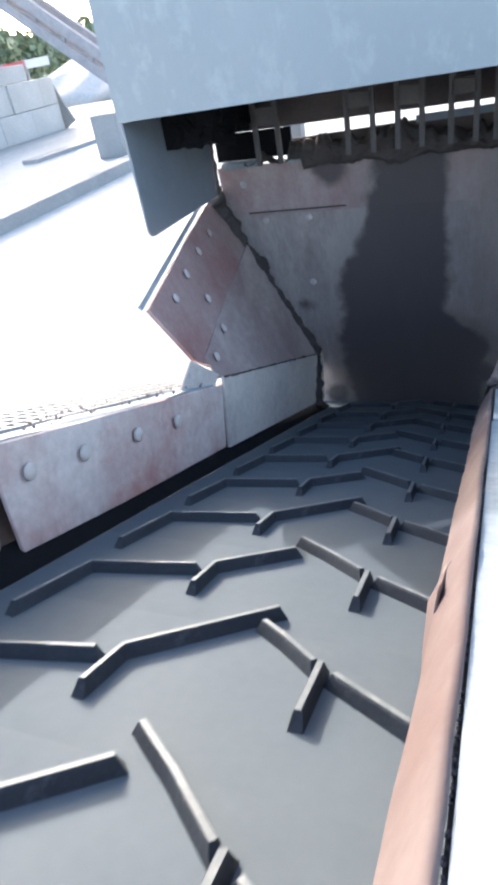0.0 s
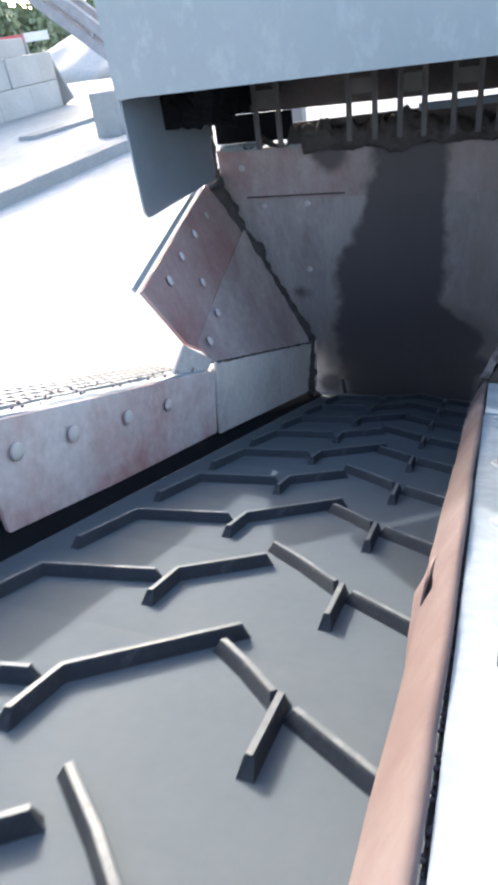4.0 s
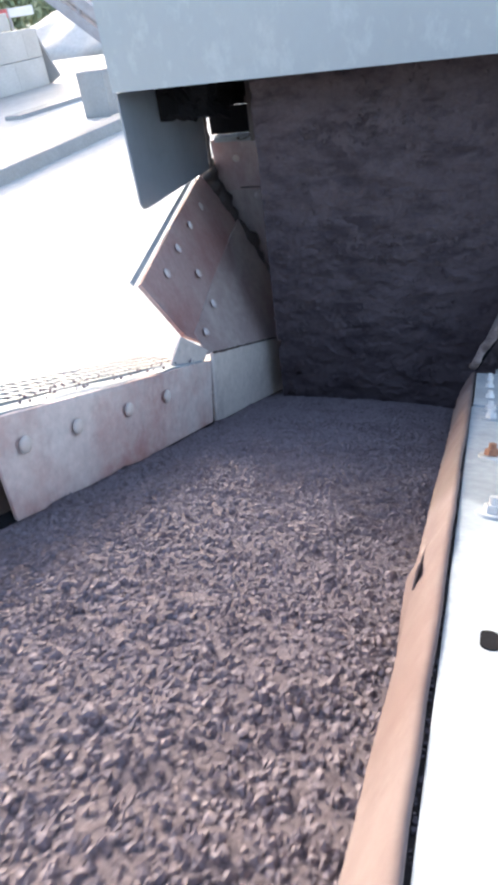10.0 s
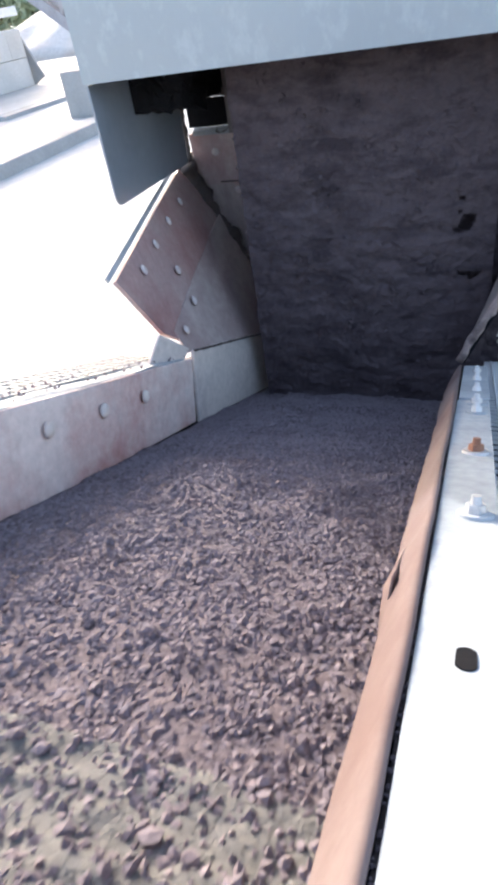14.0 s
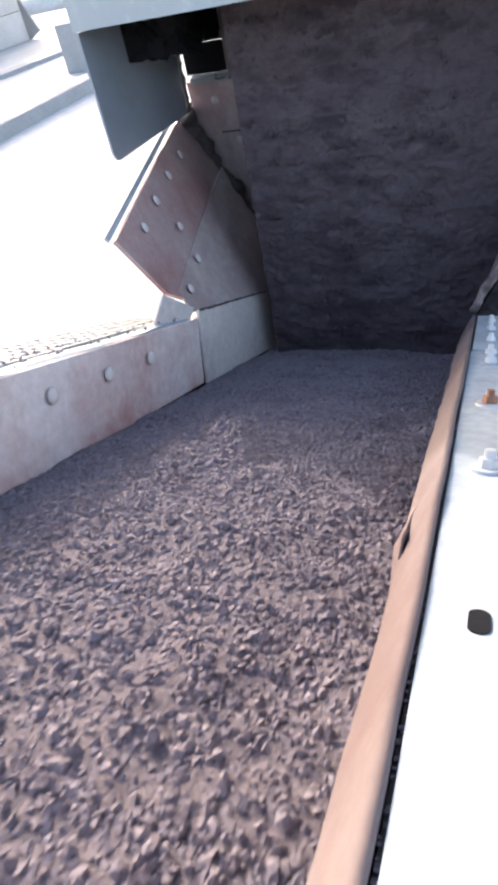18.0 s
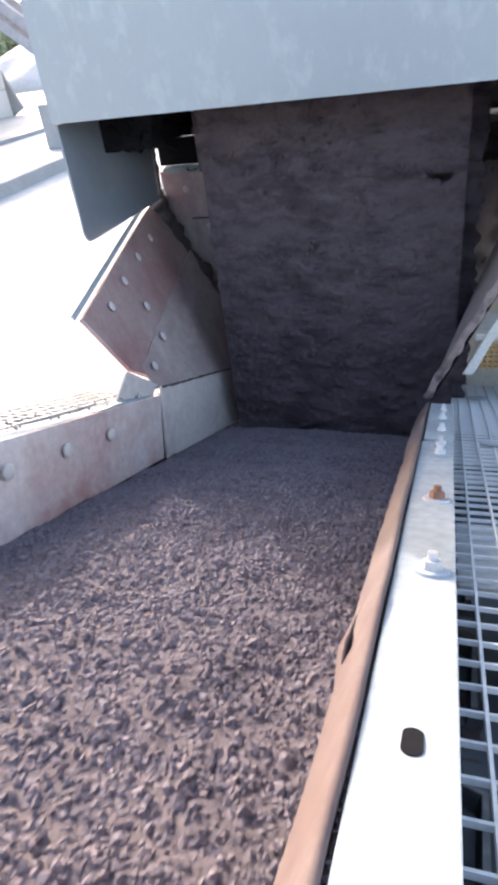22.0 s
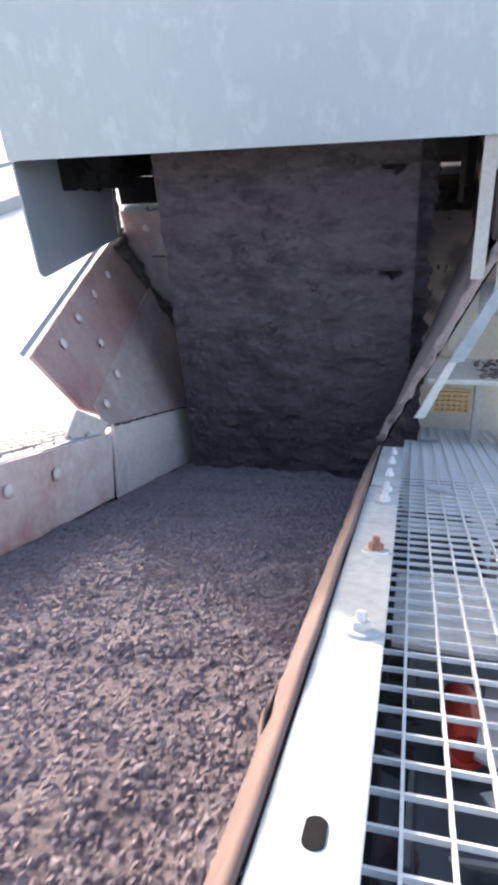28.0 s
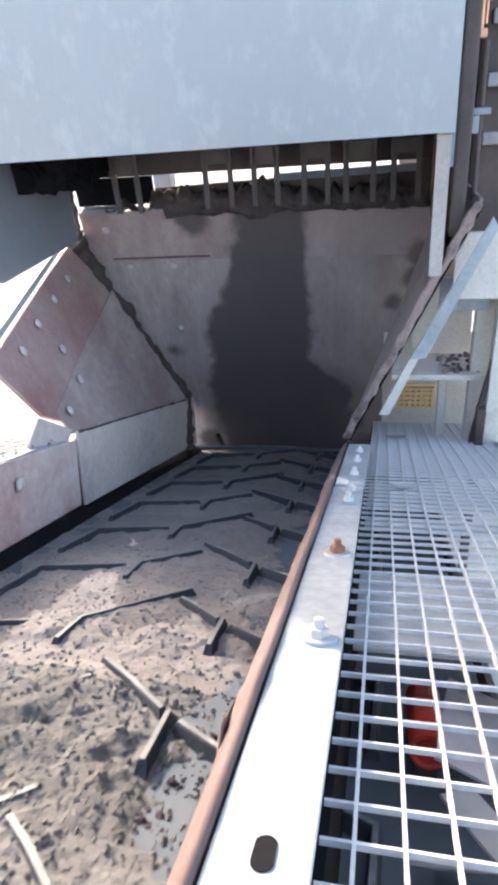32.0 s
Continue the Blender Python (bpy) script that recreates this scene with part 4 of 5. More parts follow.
part("body", box(0.24, 0.75, 1.95, 2.6, 0.98, 3.0, 0.01), DARK_STEEL, mach)
for z in (1.30, 1.43, 1.56, 1.72, 1.9):
    part("rib", box(0.26, 0.75, 1.925, 1.949, z, z + 0.03, 0.004), TRUSS, mach)
part("bracket", box(0.168, 0.245, 1.70, 1.73, 1.392, 1.404, 0.002), WHITE_STEEL, mach, "pale steel bracket")
part("bracket", box(0.208, 0.222, 1.70, 1.73, 1.355, 1.391, 0.002), WHITE_STEEL, mach, "pale steel bracket")
pipe = thing("copper_pipe", "thin copper pipe with a clamp on the machine side", "pipe")
part("tube", rod((0.212, 1.74, 1.54), (0.212, 1.74, 2.9), 0.006, 12), COPPER, pipe)
part("tube", rod((0.222, 1.745, 1.56), (0.222, 1.745, 2.9), 0.004, 12), COPPER, pipe)
part("clamp", box(0.172, 0.226, 1.73, 1.75, 1.535, 1.552, 0.003), COPPER, pipe)
part("hose", rod((0.232, 1.76, 1.16), (0.228, 1.75, 1.53), 0.007, 12), DARK_STEEL, pipe, "black hose")

bm = bmesh.new()
rng = random.Random(31)
for k in range(60):
    r = rng.uniform(0.003, 0.009)
    bmesh.ops.create_icosphere(bm, subdivisions=2, radius=r, matrix=pose(rng.uniform(0.20, 0.325), rng.uniform(1.86, 1.98), 0.694 + r * 0.4))
solo("shelf_rubble", roughen(bm, 0.008, 50), CAKED, "small heap of dark rubble lying on the support shelf", "rubble", kind="stuff")

# ---- discharge chute behind the head drum ----
chute = thing("discharge_chute", "closed dark steel discharge chute at the belt's head", "chute")
for n_, b in (("wall", (-0.95, -0.94, -2.75, -1.75, GROUND, 2.35)), ("wall", (0.31, 0.32, -2.75, -1.75, GROUND, 2.35)), ("wall", (-0.94, 0.31, -2.75, -2.74, GROUND, 2.35)),
              ("wall", (-0.94, 0.31, -1.76, -1.75, GROUND, 1.50)), ("lid", (-0.96, 0.33, -2.76, -1.74, 2.352, 2.36))):
    part(n_, box(*b), DARK_STEEL, chute)

tail = thing("tail_guard", "closed dark steel guard behind the belt's tail", "guard")
for n_, b in (("side", (-0.86, -0.85, 2.46, 2.76, GROUND, 0.48)), ("side", (0.20, 0.21, 2.46, 2.76, GROUND, 0.48)), ("rear", (-0.85, 0.20, 2.75, 2.76, GROUND, 0.48)), ("lid", (-0.87, 0.22, 2.40, 2.77, 0.482, 0.492))):
    part(n_, box(*b), DARK_STEEL, tail)

# ---- moving belt ----
SPEED, PITCH, START = 1.629, 0.268, 0.007
HEAD_V, TAIL_V, TURN_R = -1.68, 2.72, 0.135
RUN = TAIL_V - HEAD_V
COUNT = 36
LOOP = COUNT * PITCH
TURN_LEN = (LOOP - 2 * RUN) / 2
TAU_ = 960


def belt_pose(d):
    """A place on the belt's loop, d metres from the tail along the way it runs."""
    d %= LOOP
    if d < RUN:
        return BELT @ pose(0, TAIL_V - d, SURFACE), True
    d -= RUN
    if d < TURN_LEN:
        a = d / TURN_LEN * 180
        return BELT @ pose(0, HEAD_V, SURFACE - TURN_R, a) @ pose(0, 0, TURN_R), False
    d -= TURN_LEN
    if d < RUN:
        return BELT @ pose(0, HEAD_V + d, SURFACE - TURN_R, 180) @ pose(0, 0, TURN_R), True
    d -= RUN
    a = 180 + d / TURN_LEN * 180
    return BELT @ pose(0, TAIL_V, SURFACE - TURN_R, a) @ pose(0, 0, TURN_R), False


def cleat(points, wide=0.011, high=0.019):
    """A raised rubber bar along points on the belt, narrower at its top, with slanted ends."""
    bm = bmesh.new()
    pts = [Vector((*p, 0)) for p in points]
    rows = []
    for i, p in enumerate(pts):
        d = (pts[min(i + 1, len(pts) - 1)] - pts[max(i - 1, 0)]).normalized()
        side = Vector((-d.y, d.x, 0))
        end = d * (0.010 if i == len(pts) - 1 else -0.010 if i == 0 else 0)
        rows.append([bm.verts.new(q) for q in (p + side * wide * 0.75 + end, p + side * wide * 0.46 + Vector((0, 0, high - 0.003)), p + side * wide * 0.31 + Vector((0, 0, high)),
                                              p - side * wide * 0.31 + Vector((0, 0, high)), p - side * wide * 0.46 + Vector((0, 0, high - 0.003)), p - side * wide * 0.75 + end)])
    for a, b in zip(rows, rows[1:]):
        for j in range(6):
            bm.faces.new((a[j], a[(j + 1) % 6], b[(j + 1) % 6], b[j]))
    bm.faces.new(rows[0][::-1]), bm.faces.new(rows[-1])
    bmesh.ops.recalc_face_normals(bm, faces=bm.faces[:])
    bm.normal_update()
    # faces that look up take the lighter sheen colour
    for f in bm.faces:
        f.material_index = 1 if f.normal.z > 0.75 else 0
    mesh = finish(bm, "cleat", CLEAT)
    mesh.materials.append(CLEAT_SHEEN)
    return mesh


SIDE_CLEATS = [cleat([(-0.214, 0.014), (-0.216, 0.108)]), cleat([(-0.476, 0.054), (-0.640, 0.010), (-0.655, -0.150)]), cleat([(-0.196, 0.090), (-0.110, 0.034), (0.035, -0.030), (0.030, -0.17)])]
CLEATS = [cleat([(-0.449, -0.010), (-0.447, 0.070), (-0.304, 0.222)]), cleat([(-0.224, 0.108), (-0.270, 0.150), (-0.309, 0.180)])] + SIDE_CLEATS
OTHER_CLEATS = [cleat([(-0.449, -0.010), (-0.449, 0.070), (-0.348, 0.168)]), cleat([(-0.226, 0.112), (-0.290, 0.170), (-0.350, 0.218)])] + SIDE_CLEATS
bm = box(-0.80, 0.17, -PITCH / 2 - 0.001, PITCH / 2 + 0.001, -0.012, 0.0)
SECTION = finish(bm, "belt_strip", RUBBER)
first = thing("belt_section", "dusty grey rubber belt section with raised chevron cleats", "conveyor belt", group="belt sections")
part("belt_strip", SECTION, RUBBER, first, m=pose(0, 0.05, 0))
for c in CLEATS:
    part("cleat", c, CLEAT, first, "dark rubber cleat with sheen coloured onto its dusty top")
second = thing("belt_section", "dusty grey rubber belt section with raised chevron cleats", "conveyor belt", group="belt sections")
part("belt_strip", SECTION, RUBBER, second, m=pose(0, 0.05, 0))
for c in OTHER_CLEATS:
    part("cleat", c, CLEAT, second, "dark rubber cleat with sheen coloured onto its dusty top")
sections = [first, second] + [copy_thing(second if k % 2 else first, Matrix()) for k in range(2, COUNT)]


# ---- gravel ----
def load_mesh(name, seed, stones, small, big, mat, high, grit=0, rough=0.35, sparse=0, ledges=0.0, bed=None, film=0.0):
    """One belt pitch of loose stone: a bumpy bed with stones bedded in its top."""
    rng = np.random.default_rng(seed)
    x0, x1, half_len = -0.756, -0.080, PITCH / 2 + 0.010
    verts, faces = [], []

    def height(x, y):
        k = (x - (x0 + x1) / 2) / ((x1 - x0) / 2)
        n_ = noise.noise(Vector((x * 9, y * 9 + seed * 3, seed))) + 0.6 * noise.noise(Vector((x * 27, y * 27, seed))) + 0.35 * noise.noise(Vector((x * 70, y * 70, seed)))
        fade = math.cos(y / PITCH * math.pi) ** 2 if abs(y) < PITCH / 2 else 0
        if ledges:
            step_ = noise.noise(Vector((x * 7 + seed, y * 26, seed))) + 0.6 * noise.noise(Vector((x * 17, y * 52, seed + 4)))
            n_ = 0.55 * n_ + ledges * (0.35 * step_ + 0.5 * math.tanh(5 * (step_ - 0.18)))
        if film:
            return film * (0.40 + 0.34 * n_ * (0.5 + 0.5 * fade) - 0.6 * (k + 0.08) ** 2)
        return high * (0.84 + 0.32 * (1 - k * k)) * (1 + rough * n_ * (0.35 + 0.65 * fade))

    bed_faces = 0
    if not sparse:
        nx, ny = (150, 66) if ledges or film else (42, 16)
        for j in range(ny + 1):
            for i in range(nx + 1):
                x, y = x0 + (x1 - x0) * i / nx, -half_len + 2 * half_len * j / ny
                verts.append((x, y, height(x, y) - (0.005 if j in (0, ny) else 0)))
        for j in range(ny):
            for i in range(nx):
                a = j * (nx + 1) + i
                quad = (a, a + 1, a + nx + 2, a + nx + 1)
                if not film or max(verts[q][2] for q in quad) > 0:
                    faces.append(quad)
    if not sparse and not film:
        low = len(verts)
        ring = [i for i in range(nx + 1)] + [j * (nx + 1) + nx for j in range(1, ny + 1)] + [ny * (nx + 1) + i for i in range(nx - 1, -1, -1)] + [j * (nx + 1) for j in range(ny - 1, 0, -1)]
        verts += [(verts[r][0], verts[r][1], min(0.002, verts[r][2] - 0.004)) for r in ring]
        for q in range(len(ring)):
            p = (q + 1) % len(ring)
            faces.append((ring[p], ring[q], low + q, low + p))
        faces.append(tuple(low + q for q in range(len(ring) - 1, -1, -1)))
    bed_faces = len(faces)
    g = (1 + 5 ** 0.5) / 2
    ico = np.array([(-1, g, 0), (1, g, 0), (-1, -g, 0), (1, -g, 0), (0, -1, g), (0, 1, g), (0, -1, -g), (0, 1, -g), (g, 0, -1), (g, 0, 1), (-g, 0, -1), (-g, 0, 1)]) / 1.9
    tri = ((0, 11, 5), (0, 5, 1), (0, 1, 7), (0, 7, 10), (0, 10, 11), (1, 5, 9), (5, 11, 4), (11, 10, 2), (10, 7, 6), (7, 1, 8),
           (3, 9, 4), (3, 4, 2), (3, 2, 6), (3, 6, 8), (3, 8, 9), (4, 9, 5), (2, 4, 11), (6, 2, 10), (8, 6, 7), (9, 8, 1))
    octa = np.array([(1, 0, 0), (-1, 0, 0), (0, 1, 0), (0, -1, 0), (0, 0, 1), (0, 0, -1)]) * 1.15
    tri8 = ((0, 2, 4), (2, 1, 4), (1, 3, 4), (3, 0, 4), (2, 0, 5), (1, 2, 5), (3, 1, 5), (0, 3, 5))
    for s in range(stones + grit):
        shape, own = (ico, tri) if s < stones else (octa, tri8)
        size = small + (big - small) * rng.random() ** 1.5 if s < stones else small * rng.uniform(0.55, 1.25)
        x, y = rng.uniform(x0 + 0.008, x1 - 0.008), rng.uniform(-half_len, half_len)
        if sparse and rng.random() < 0.8:
            x = float(np.clip(rng.normal(-0.45, 0.13), x0 + 0.01, x1 - 0.01))
        z = size * 0.5 if sparse else max(height(x, y), 0.0) + size * rng.uniform(-0.5, 0.15)
        q = np.array(Euler(tuple(rng.uniform(0, 6.3, 3))).to_matrix())
        pts = shape * (1 + rng.uniform(-0.3, 0.3, (len(shape), 1))) * (size * np.array((1.1, rng.uniform(0.75, 1.05), rng.uniform(0.65, 0.95))))
        pts = pts @ q.T + (x, y, z)
        b = len(verts)
        verts.extend(map(tuple, pts.tolist()))
        faces.extend((a + b, c + b, d + b) for a, c, d in own)
    mesh = bpy.data.meshes.new(name)
    mesh.from_pydata(verts, [], faces)
    mesh.materials.append(mat)
    if bed:
        mesh.materials.append(bed)
        index = np.zeros(len(faces), dtype=np.int32)
        index[:bed_faces] = 1
        mesh.polygons.foreach_set("material_index", index)
    mesh.polygons.foreach_set("use_smooth", np.arange(len(faces)) < bed_faces)
    return mesh


STONE_LOADS = [load_mesh("gravel_load", k + 20, 420, 0.0043, 0.0082, GRAVEL, 0.033, grit=4500, bed=GRAVEL_BED) for k in range(5)]
MIXED_LOADS = [load_mesh("mixed_load", k + 90, 300, 0.0045, 0.0092, GRAVEL, 0.035, grit=2300, rough=0.4, ledges=0.7, bed=FINES) for k in range(2)]
FINE_LOADS = [load_mesh("fines_load", k + 40, 0, 0.004, 0.008, FINES, 0.037, grit=0, rough=0.32, ledges=0.75) for k in range(5)]
THIN_LOADS = [load_mesh("thin_load", k + 70, 110, 0.0035, 0.0070, FINES, 0.02, grit=1500, film=0.046, bed=FINES) for k in range(2)]
TAIL_LOADS = [load_mesh("thin_load", 60, 60, 0.003, 0.0060, DUST, 0.020, grit=1300, film=0.034, bed=DUST), load_mesh("thin_load", 61, 30, 0.0028, 0.0050, DUST, 0.020, grit=900, film=0.030, bed=DUST),
              load_mesh("thin_load", 59, 14, 0.0028, 0.005, DUST, 0.020, grit=500, film=0.026, bed=DUST), load_mesh("dust_film", 62, 12, 0.003, 0.005, DUST, 0.02, grit=220, film=0.022, bed=DUST),
              load_mesh("dust_film", 63, 8, 0.003, 0.005, DUST, 0.02, grit=160, film=0.019, bed=DUST), load_mesh("dust_film", 64, 4, 0.003, 0.005, DUST, 0.02, grit=120, film=0.018, bed=DUST),
              load_mesh("loose_gravel", 65, 40, 0.003, 0.007, FINES, 0.02, grit=420, sparse=1), load_mesh("loose_gravel", 66, 14, 0.003, 0.006, FINES, 0.02, grit=420, sparse=1)]

LAND_V = 2.33
FALL_TOP = 1.70
FIRST_LAND, FIRST_DROP, LAST_LAND, FINES_UNTIL = 4.85, 5.15, 31.0, 8.72
CURTAIN_FRONT, CURTAIN_BACK = 1.81, 1.88
CLOD_FRONT, CLOD_BACK = 1.94, 2.04
LAST_BED = 31.12
PALE_SPELLS = ((8.02, 8.24), (12.45, 12.75), (25.50, 25.72), (29.50, 29.85))
loads, drops = [], []


def stone_sheet(name, seed, count, x0, x1, gaps, small, big, mat, deep=0.04, fade=0.0, core=None):
    """Loose stone on its way down, one belt pitch of it: clumps with ragged gaps between them."""
    rng = np.random.default_rng(seed)
    verts, faces = [], []
    g = (1 + 5 ** 0.5) / 2
    ico = np.array([(-1, g, 0), (1, g, 0), (-1, -g, 0), (1, -g, 0), (0, -1, g), (0, 1, g), (0, -1, -g), (0, 1, -g), (g, 0, -1), (g, 0, 1), (-g, 0, -1), (-g, 0, 1)]) / 1.9
    tri = ((0, 11, 5), (0, 5, 1), (0, 1, 7), (0, 7, 10), (0, 10, 11), (1, 5, 9), (5, 11, 4), (11, 10, 2), (10, 7, 6), (7, 1, 8),
           (3, 9, 4), (3, 4, 2), (3, 2, 6), (3, 6, 8), (3, 8, 9), (4, 9, 5), (2, 4, 11), (6, 2, 10), (8, 6, 7), (9, 8, 1))
    if core:
        # the dense heart of the fall, a closed lumpy sheet with ragged sides
        nx, ny = 70, 42
        for j in range(ny + 1):
            for i in range(nx + 1):
                y = -PITCH * 0.9 + (PITCH * 1.4 + 0.012) * j / ny
                rag = 0.02 * noise.noise(Vector((y * 30, seed, 1)))
                x = x0 + rag + (x1 - x0 - fade * 0.5) * i / nx
                lump = noise.noise(Vector((x * 8, y * 15, seed))) + 0.5 * noise.noise(Vector((x * 24, y * 34, seed))) + 0.3 * noise.noise(Vector((x * 70, y * 80, seed)))
                verts.append((x, y, max(0.001, 0.012 + 0.014 * lump)))
        faces += [(j * (nx + 1) + i, j * (nx + 1) + i + 1, (j + 1) * (nx + 1) + i + 1, (j + 1) * (nx + 1) + i) for j in range(ny) for i in range(nx)]
    heart = len(faces)
    while count:
        x, y = rng.uniform(x0, x1), rng.uniform(-PITCH * 0.8, PITCH / 2)
        lump = noise.noise(Vector((x * 10, y * 17, seed))) + 0.6 * noise.noise(Vector((x * 26, y * 40, seed + 5)))
        if fade and x > x1 - fade:
            lump -= 0.7 * (x - x1 + fade) / fade
        count -= 1
        if lump < gaps:
            continue
        size = small + (big - small) * rng.random() ** 1.6
        z = deep * (0.15 + 0.75 * min(max(0.5 + lump * 0.7, 0), 1)) * rng.uniform(0.55, 1)
        q = np.array(Euler(tuple(rng.uniform(0, 6.3, 3))).to_matrix())
        pts = ico * (1 + rng.uniform(-0.3, 0.3, (12, 1))) * (size * np.array((1.1, rng.uniform(0.7, 1.0), rng.uniform(0.6, 0.9))))
        b = len(verts)
        verts.extend(map(tuple, (pts @ q.T + (x, y, z)).tolist()))
        faces.extend((a + b, c + b, d + b) for a, c, d in tri)
    mesh = bpy.data.meshes.new(name)
    mesh.from_pydata(verts, [], faces)
    mesh.materials.append(mat)
    if core:
        mesh.materials.append(core)
        slot = np.zeros(len(faces), dtype=np.int32)
        slot[:heart] = 1
        mesh.polygons.foreach_set("material_index", slot)
    return mesh


def clump_sheet(name, seed, x0, x1, cut, deep, mat, stones):
    """Clumps of stone on their way down: ragged islands of a lumpy sheet, with loose stones about them."""
    nx, ny = 120, 64
    verts, faces, keep = [], [], []
    for j in range(ny + 1):
        for i in range(nx + 1):
            x, y = x0 + (x1 - x0) * i / nx, -PITCH * 0.9 + PITCH * 1.4 * j / ny
            lump = noise.noise(Vector((x * 7 + seed, y * 13, seed))) + 0.65 * noise.noise(Vector((x * 18, y * 27 + seed, 2))) + 0.4 * noise.noise(Vector((x * 55, y * 60, seed)))
            fade = min(1, (x - x0) / 0.05, (x1 - x) / 0.20)
            keep.append(lump - 0.5 * (1 - fade) > cut)
            verts.append((x, y, min(deep, max(0.002, deep * (0.45 + 0.55 * lump)))))
    for j in range(ny):
        for i in range(nx):
            a = j * (nx + 1) + i
            quad = (a, a + 1, a + nx + 2, a + nx + 1)
            if all(keep[q] for q in quad):
                faces.append(quad)
    extra = stone_sheet(name, seed, stones, x0, x1, 0.0, 0.004, 0.009, mat, deep, fade=0.2)
    base = len(verts)
    verts += [tuple(v.co) for v in extra.vertices]
    faces += [tuple(q + base for q in p.vertices) for p in extra.polygons]
    bpy.data.meshes.remove(extra)
    mesh = bpy.data.meshes.new(name)
    mesh.from_pydata(verts, [], faces)
    mesh.materials.append(mat)
    return mesh


def fines_clod(name, seed):
    """A slab of damp fines with crumbling ends that drops in one piece, and the lumps beside it."""
    rng = random.Random(seed)
    bm = bmesh.new()
    lean = rng.uniform(-3, 11)
    blobs = [(-0.46 + rng.uniform(-0.02, 0.02), 0.02, 0.23 + rng.uniform(-0.03, 0.02), rng.uniform(0.075, 0.10), 0.040, lean, 5),
             (-0.40 + rng.uniform(-0.06, 0.06), -0.075, 0.15 + rng.uniform(-0.03, 0.04), rng.uniform(0.035, 0.055), 0.028, lean + rng.uniform(-6, 6), 4)]
    for k in range(10):
        left = k % 4 == 0
        x = -0.71 + rng.uniform(-0.02, 0.05) if left else rng.uniform(-0.26, -0.07)
        blobs.append((x, rng.uniform(-0.13, 0.13), rng.uniform(0.018, 0.055), rng.uniform(0.02, 0.05), rng.uniform(0.008, 0.015), rng.uniform(-80, 80), 3))
    for n_, (x, y, rx, ry, rz, tilt, cuts) in enumerate(blobs):
        own = bmesh.new()
        bmesh.ops.create_icosphere(own, subdivisions=cuts, radius=1.0)
        flat = 0.6 if n_ < 2 else 0.75
        rate = 5.0 if n_ == 0 else 3.4
        for v in own.verts:
            c = v.co
            c = Vector((math.copysign(abs(c.x) ** flat, c.x), math.copysign(abs(c.y) ** flat, c.y), c.z))
            q = Vector((c.x * rate + seed * 3.3 + n_ * 1.7, c.y * rate * 0.45 + n_, c.z + seed))
            k = 1 + 0.42 * noise.noise(q) + 0.30 * noise.noise(q * 2.3) + 0.20 * noise.noise(q * 5.1) + 0.12 * noise.noise(q * 11)
            v.co = Vector((c.x * rx * (0.6 + 0.4 * k), c.y * ry * k, max(c.z, -0.3) * rz * (0.45 + 0.55 * k) + 0.004))
        own.transform(pose(x, y, 0, 0, 0, tilt))
        join(bm, own)
    return finish(bm, name, SHADED_FINES, True)


FRONT_SHEETS = [clump_sheet("falling_stone", k + 120, -0.705, 0.0, -1.1, 0.020, SHADED_FALL, 420) for k in range(6)]
BACK_SHEETS = [stone_sheet("falling_stone", k + 130, 500, -0.715, 0.12, -0.15, 0.004, 0.0075, SHADED_FALL, 0.016, fade=0.16, core=SHADED_FALL) for k in range(4)]
LAST_SHEETS = [stone_sheet("falling_stone", k + 140, 1900, -0.69, 0.0, 0.05, 0.004, 0.009, SHADED_FALL, 0.02) for k in range(2)]
CLODS = [fines_clod("falling_fines", k) for k in range(5)]
BACK_FINES = [stone_sheet("falling_fines", k + 150, 500, -0.735, 0.05, -0.2, 0.005, 0.010, SHADED_FALL, 0.016, fade=0.1, core=SHADED_FALL) for k in range(3)]


def drop_pose(d, y0):
    """A place d metres past the landing, down the curtain at y0 (d < 0) and then up the belt."""
    bend = 0.07
    turn = 90 if d < -bend else -SLOPE if d > bend else 90 - (90 + SLOPE) * (d + bend) / (2 * bend)
    v = (y0 - SURFACE * math.sin(radians(SLOPE))) / math.cos(radians(SLOPE))
    p = BELT @ Vector((0, v - max(d, 0), SURFACE - 0.013 * min(max(d / bend, 0), 1)))
    return pose(p.x, p.y, p.z - min(d, 0), turn)


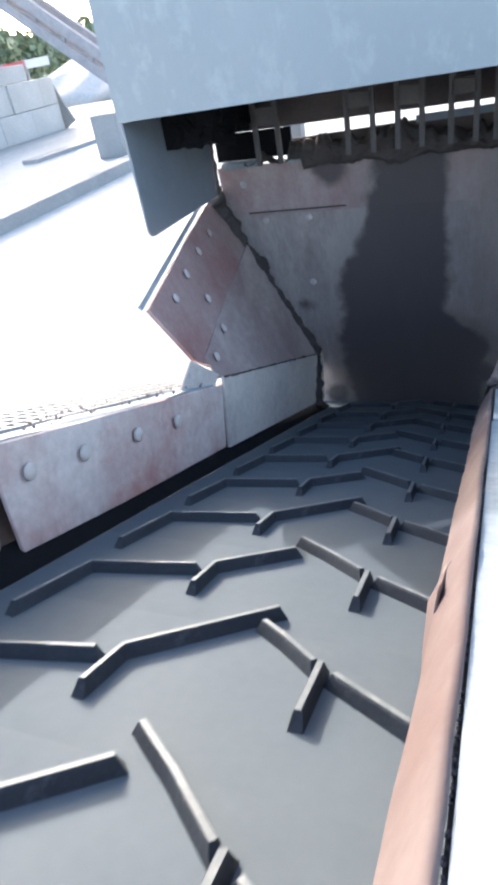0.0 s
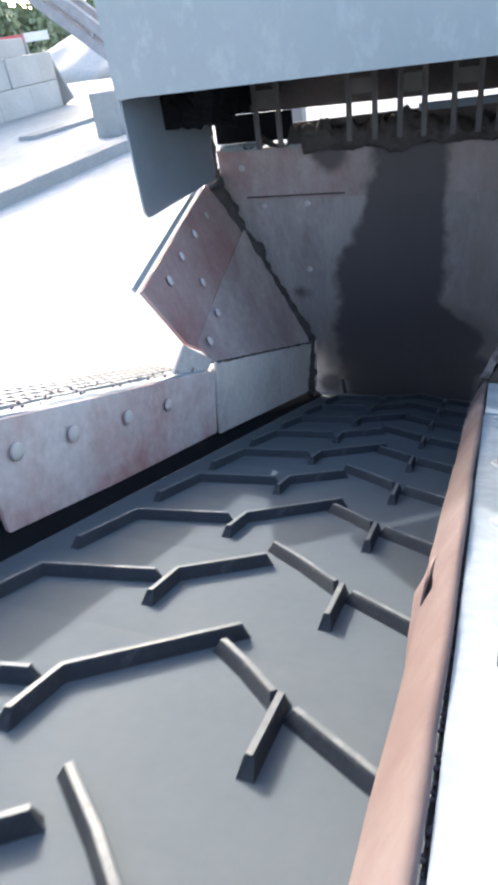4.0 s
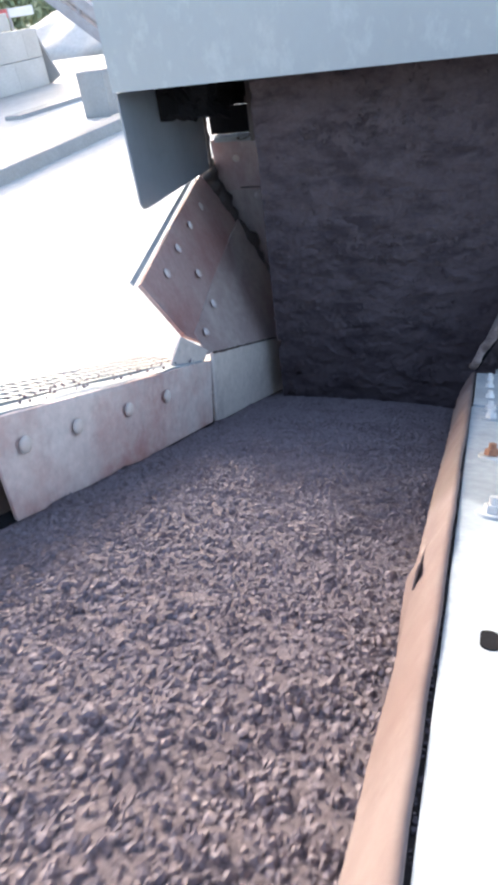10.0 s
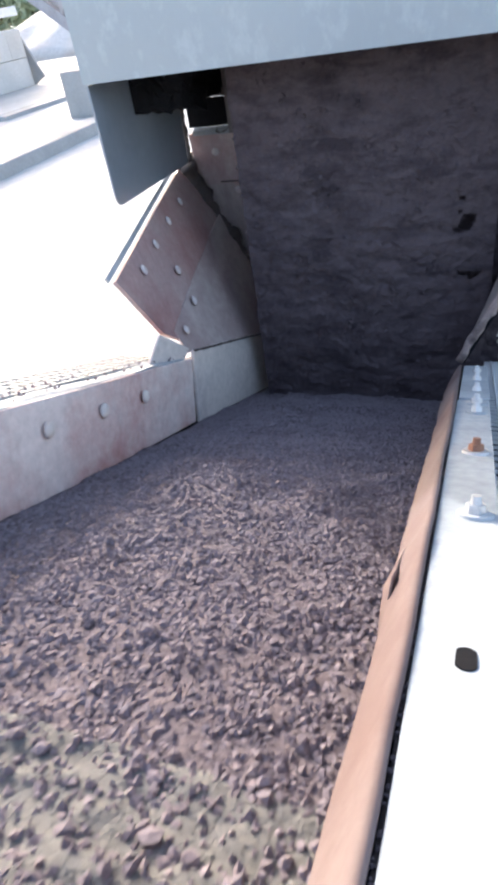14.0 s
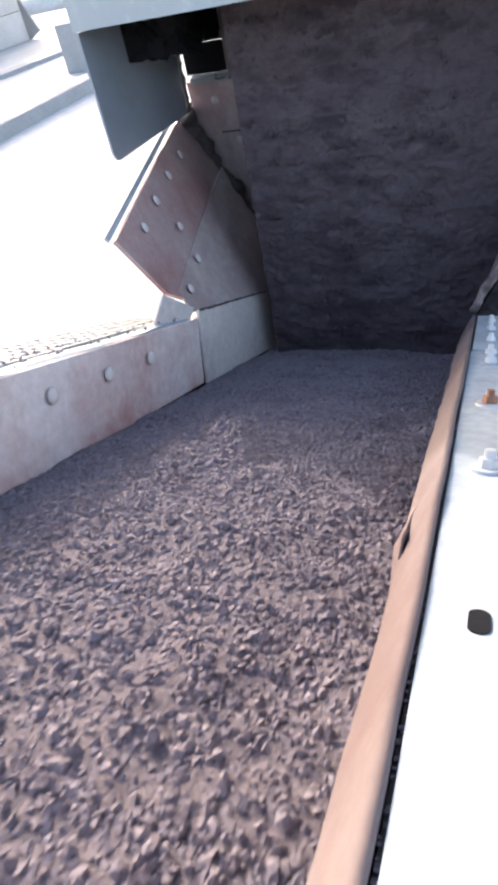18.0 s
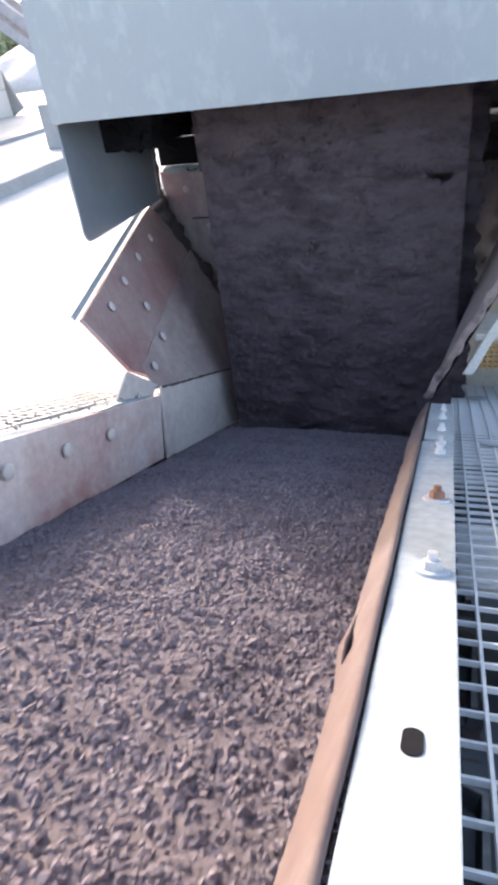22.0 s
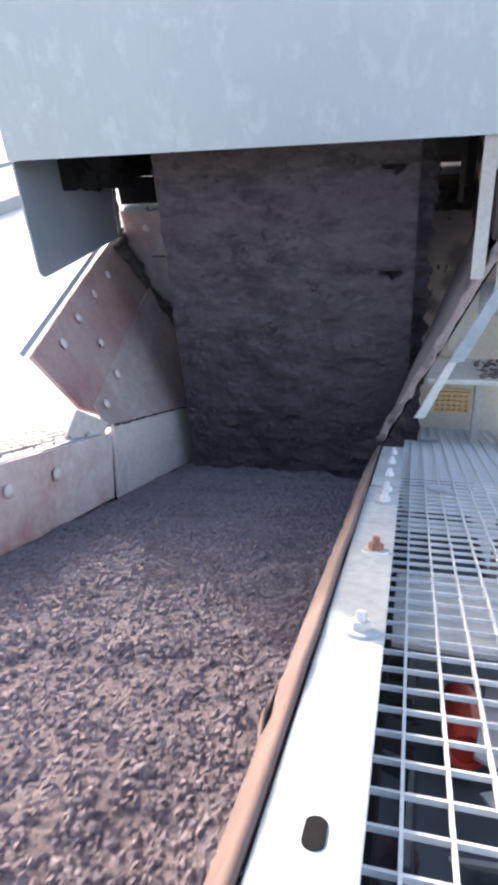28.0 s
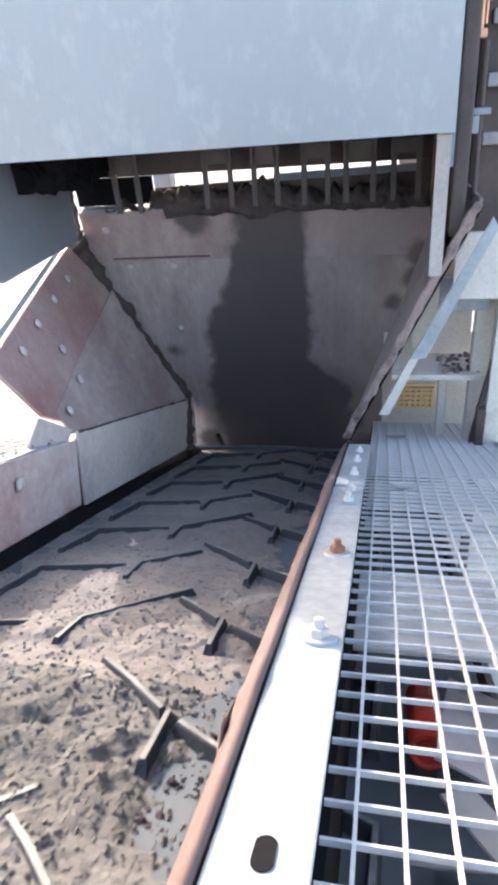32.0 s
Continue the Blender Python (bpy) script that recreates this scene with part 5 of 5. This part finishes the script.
index = 0
while True:
    # the load rides over the middle of a belt section
    land_time = FIRST_LAND + index * PITCH / SPEED
    if land_time > LAST_BED + 8.4 * PITCH / SPEED:
        break
    if index < 2:
        mesh, label = TAIL_LOADS[7 - index], "first loose stone scattered over the belt"
    elif index == 2:
        mesh, label = THIN_LOADS[0], "first thin grey fines moving with the belt"
    elif land_time > LAST_BED:
        mesh, label = TAIL_LOADS[min(int((land_time - LAST_BED) / (PITCH / SPEED)), 5)], "last loose crushed stone scattered over the belt"
    elif land_time > LAST_BED - 0.34:
        mesh, label = THIN_LOADS[index % 2], "thin purple-grey crushed stone moving with the belt"
    elif any(a < land_time < b for a, b in PALE_SPELLS):
        mesh, label = MIXED_LOADS[index % 2], "pale fines mixed with stone moving with the belt"
    elif land_time < 8.2:
        mesh, label = FINE_LOADS[(index * 2 + index // 5) % 5], "grey damp fines moving with the belt"
    else:
        mesh, label = STONE_LOADS[(index * 3 + index // 5) % 5], "purple-grey crushed stone moving with the belt"
    loads.append((land_time, solo("stone_load", mesh, GRAVEL, label, "crushed stone", group="loads of stone", kind="stuff")))
    if land_time < FIRST_DROP:
        layers = ()
    elif land_time < FIRST_DROP + PITCH / SPEED:
        layers = ((LAST_SHEETS[index % 2], CLOD_FRONT),)
    elif land_time < FINES_UNTIL:
        layers = ((CLODS[index % 5], CLOD_FRONT), (BACK_FINES[index % 3], CLOD_BACK))
    elif land_time < LAST_LAND - 0.10:
        layers = ((FRONT_SHEETS[(index * 5 + index // 6) % 6], CURTAIN_FRONT), (BACK_SHEETS[index % 4], CURTAIN_BACK))
    elif land_time < LAST_LAND + 0.12:
        layers = ((LAST_SHEETS[index % 2], CURTAIN_FRONT),)
    else:
        layers = ()
    for mesh, y0 in layers:
        wet = land_time < FINES_UNTIL
        drops.append((land_time + (0.05 if y0 in (CURTAIN_FRONT, CLOD_FRONT) else 0.0), y0, solo("falling_fines" if wet else "falling_stone", mesh, GRAVEL, "damp grey fines dropping from the bin in clods" if wet else "purple-grey crushed stone dropping from the bin", "falling stone", group="falling stone", kind="stuff")))
    index += 1


# ---- what moves ----
def motions():
    for k, ob in enumerate(sections):
        d0 = TAIL_V - START - k * PITCH
        keys = []
        flags = [belt_pose(d0 + SPEED * f / FPS)[1] for f in range(-4, TAU_ + 5)]
        for f in range(TAU_ + 1):
            near = not all(flags[f:f + 9])
            if f in (0, TAU_) or f % 4 == 0 or (near and f % 2 == 0):
                keys.append((f / FPS, belt_pose(d0 + SPEED * f / FPS)[0]))
        walk(ob, keys)
    end = TAU_ / FPS
    for i, (land, ob) in enumerate(loads):
        # laid on the belt under the tail guard, carried up, dropped at the head
        wait = pose(0, 2.50 + 0.0014 * i, 0.12, 90)
        f0, f1 = math.ceil((land - (TAIL_V - LAND_V) / SPEED) * FPS), math.floor((land + (LAND_V - HEAD_V) / SPEED) * FPS)
        rows = [(0.0, wait), ((f0 - 8) / FPS, wait), ((f0 - 4) / FPS, BELT @ pose(0, TAIL_V + 0.12, SURFACE - 0.03, -40))]
        ride = sorted(set(range(f0, min(f1, TAU_), 6)) | {min(f1, TAU_)})
        rows += [(f / FPS, BELT @ pose(0, LAND_V - (f / FPS - land) * SPEED, SURFACE)) for f in ride]
        walk(ob, finish_rows(rows, f1, i))
    for i, (land, y0, ob) in enumerate(drops):
        v0 = (y0 - SURFACE * math.sin(radians(SLOPE))) / math.cos(radians(SLOPE))
        wait = pose(0, 2.45, 1.75 + 0.004 * i, 90)
        f0 = math.ceil((land - (FALL_TOP - drop_pose(0, y0).translation.z) / SPEED) * FPS)
        f1 = math.floor((land + (v0 - HEAD_V) / SPEED) * FPS)
        keyed = {f0, f0 + 1} | set(range(math.floor(land * FPS) - 5, math.ceil(land * FPS) + 6)) | set(range(f0, f1 - 1, 6)) | {f1}
        rows = [(0.0, wait), ((f0 - 14) / FPS, wait), ((f0 - 5) / FPS, pose(0, y0, FALL_TOP + 0.35, 90))]
        rows += [(f / FPS, drop_pose((f / FPS - land) * SPEED, y0)) for f in sorted(keyed) if f <= TAU_]
        if rows[-1][0] < end and f1 > TAU_:
            rows.append((end, drop_pose((end - land) * SPEED, y0)))
        walk(ob, finish_rows(rows, f1, i))


def finish_rows(rows, f1, i):
    """Over the head into the discharge chute, and at rest there to the end."""
    rest = pose(0, -2.2, GROUND + 0.05 + 0.004 * i, 0)
    over = [((f1 + 4) / FPS, BELT @ pose(0, HEAD_V - 0.22, SURFACE - 0.04, 25)), ((f1 + 8) / FPS, pose(0, -2.15, 1.4, 60)), ((f1 + 16) / FPS, rest)]
    rows = [r for r in rows + over if r[0] <= TAU_ / FPS]
    if rows[-1][0] < TAU_ / FPS:
        rows.append((TAU_ / FPS, rest))
    return rows


motions()
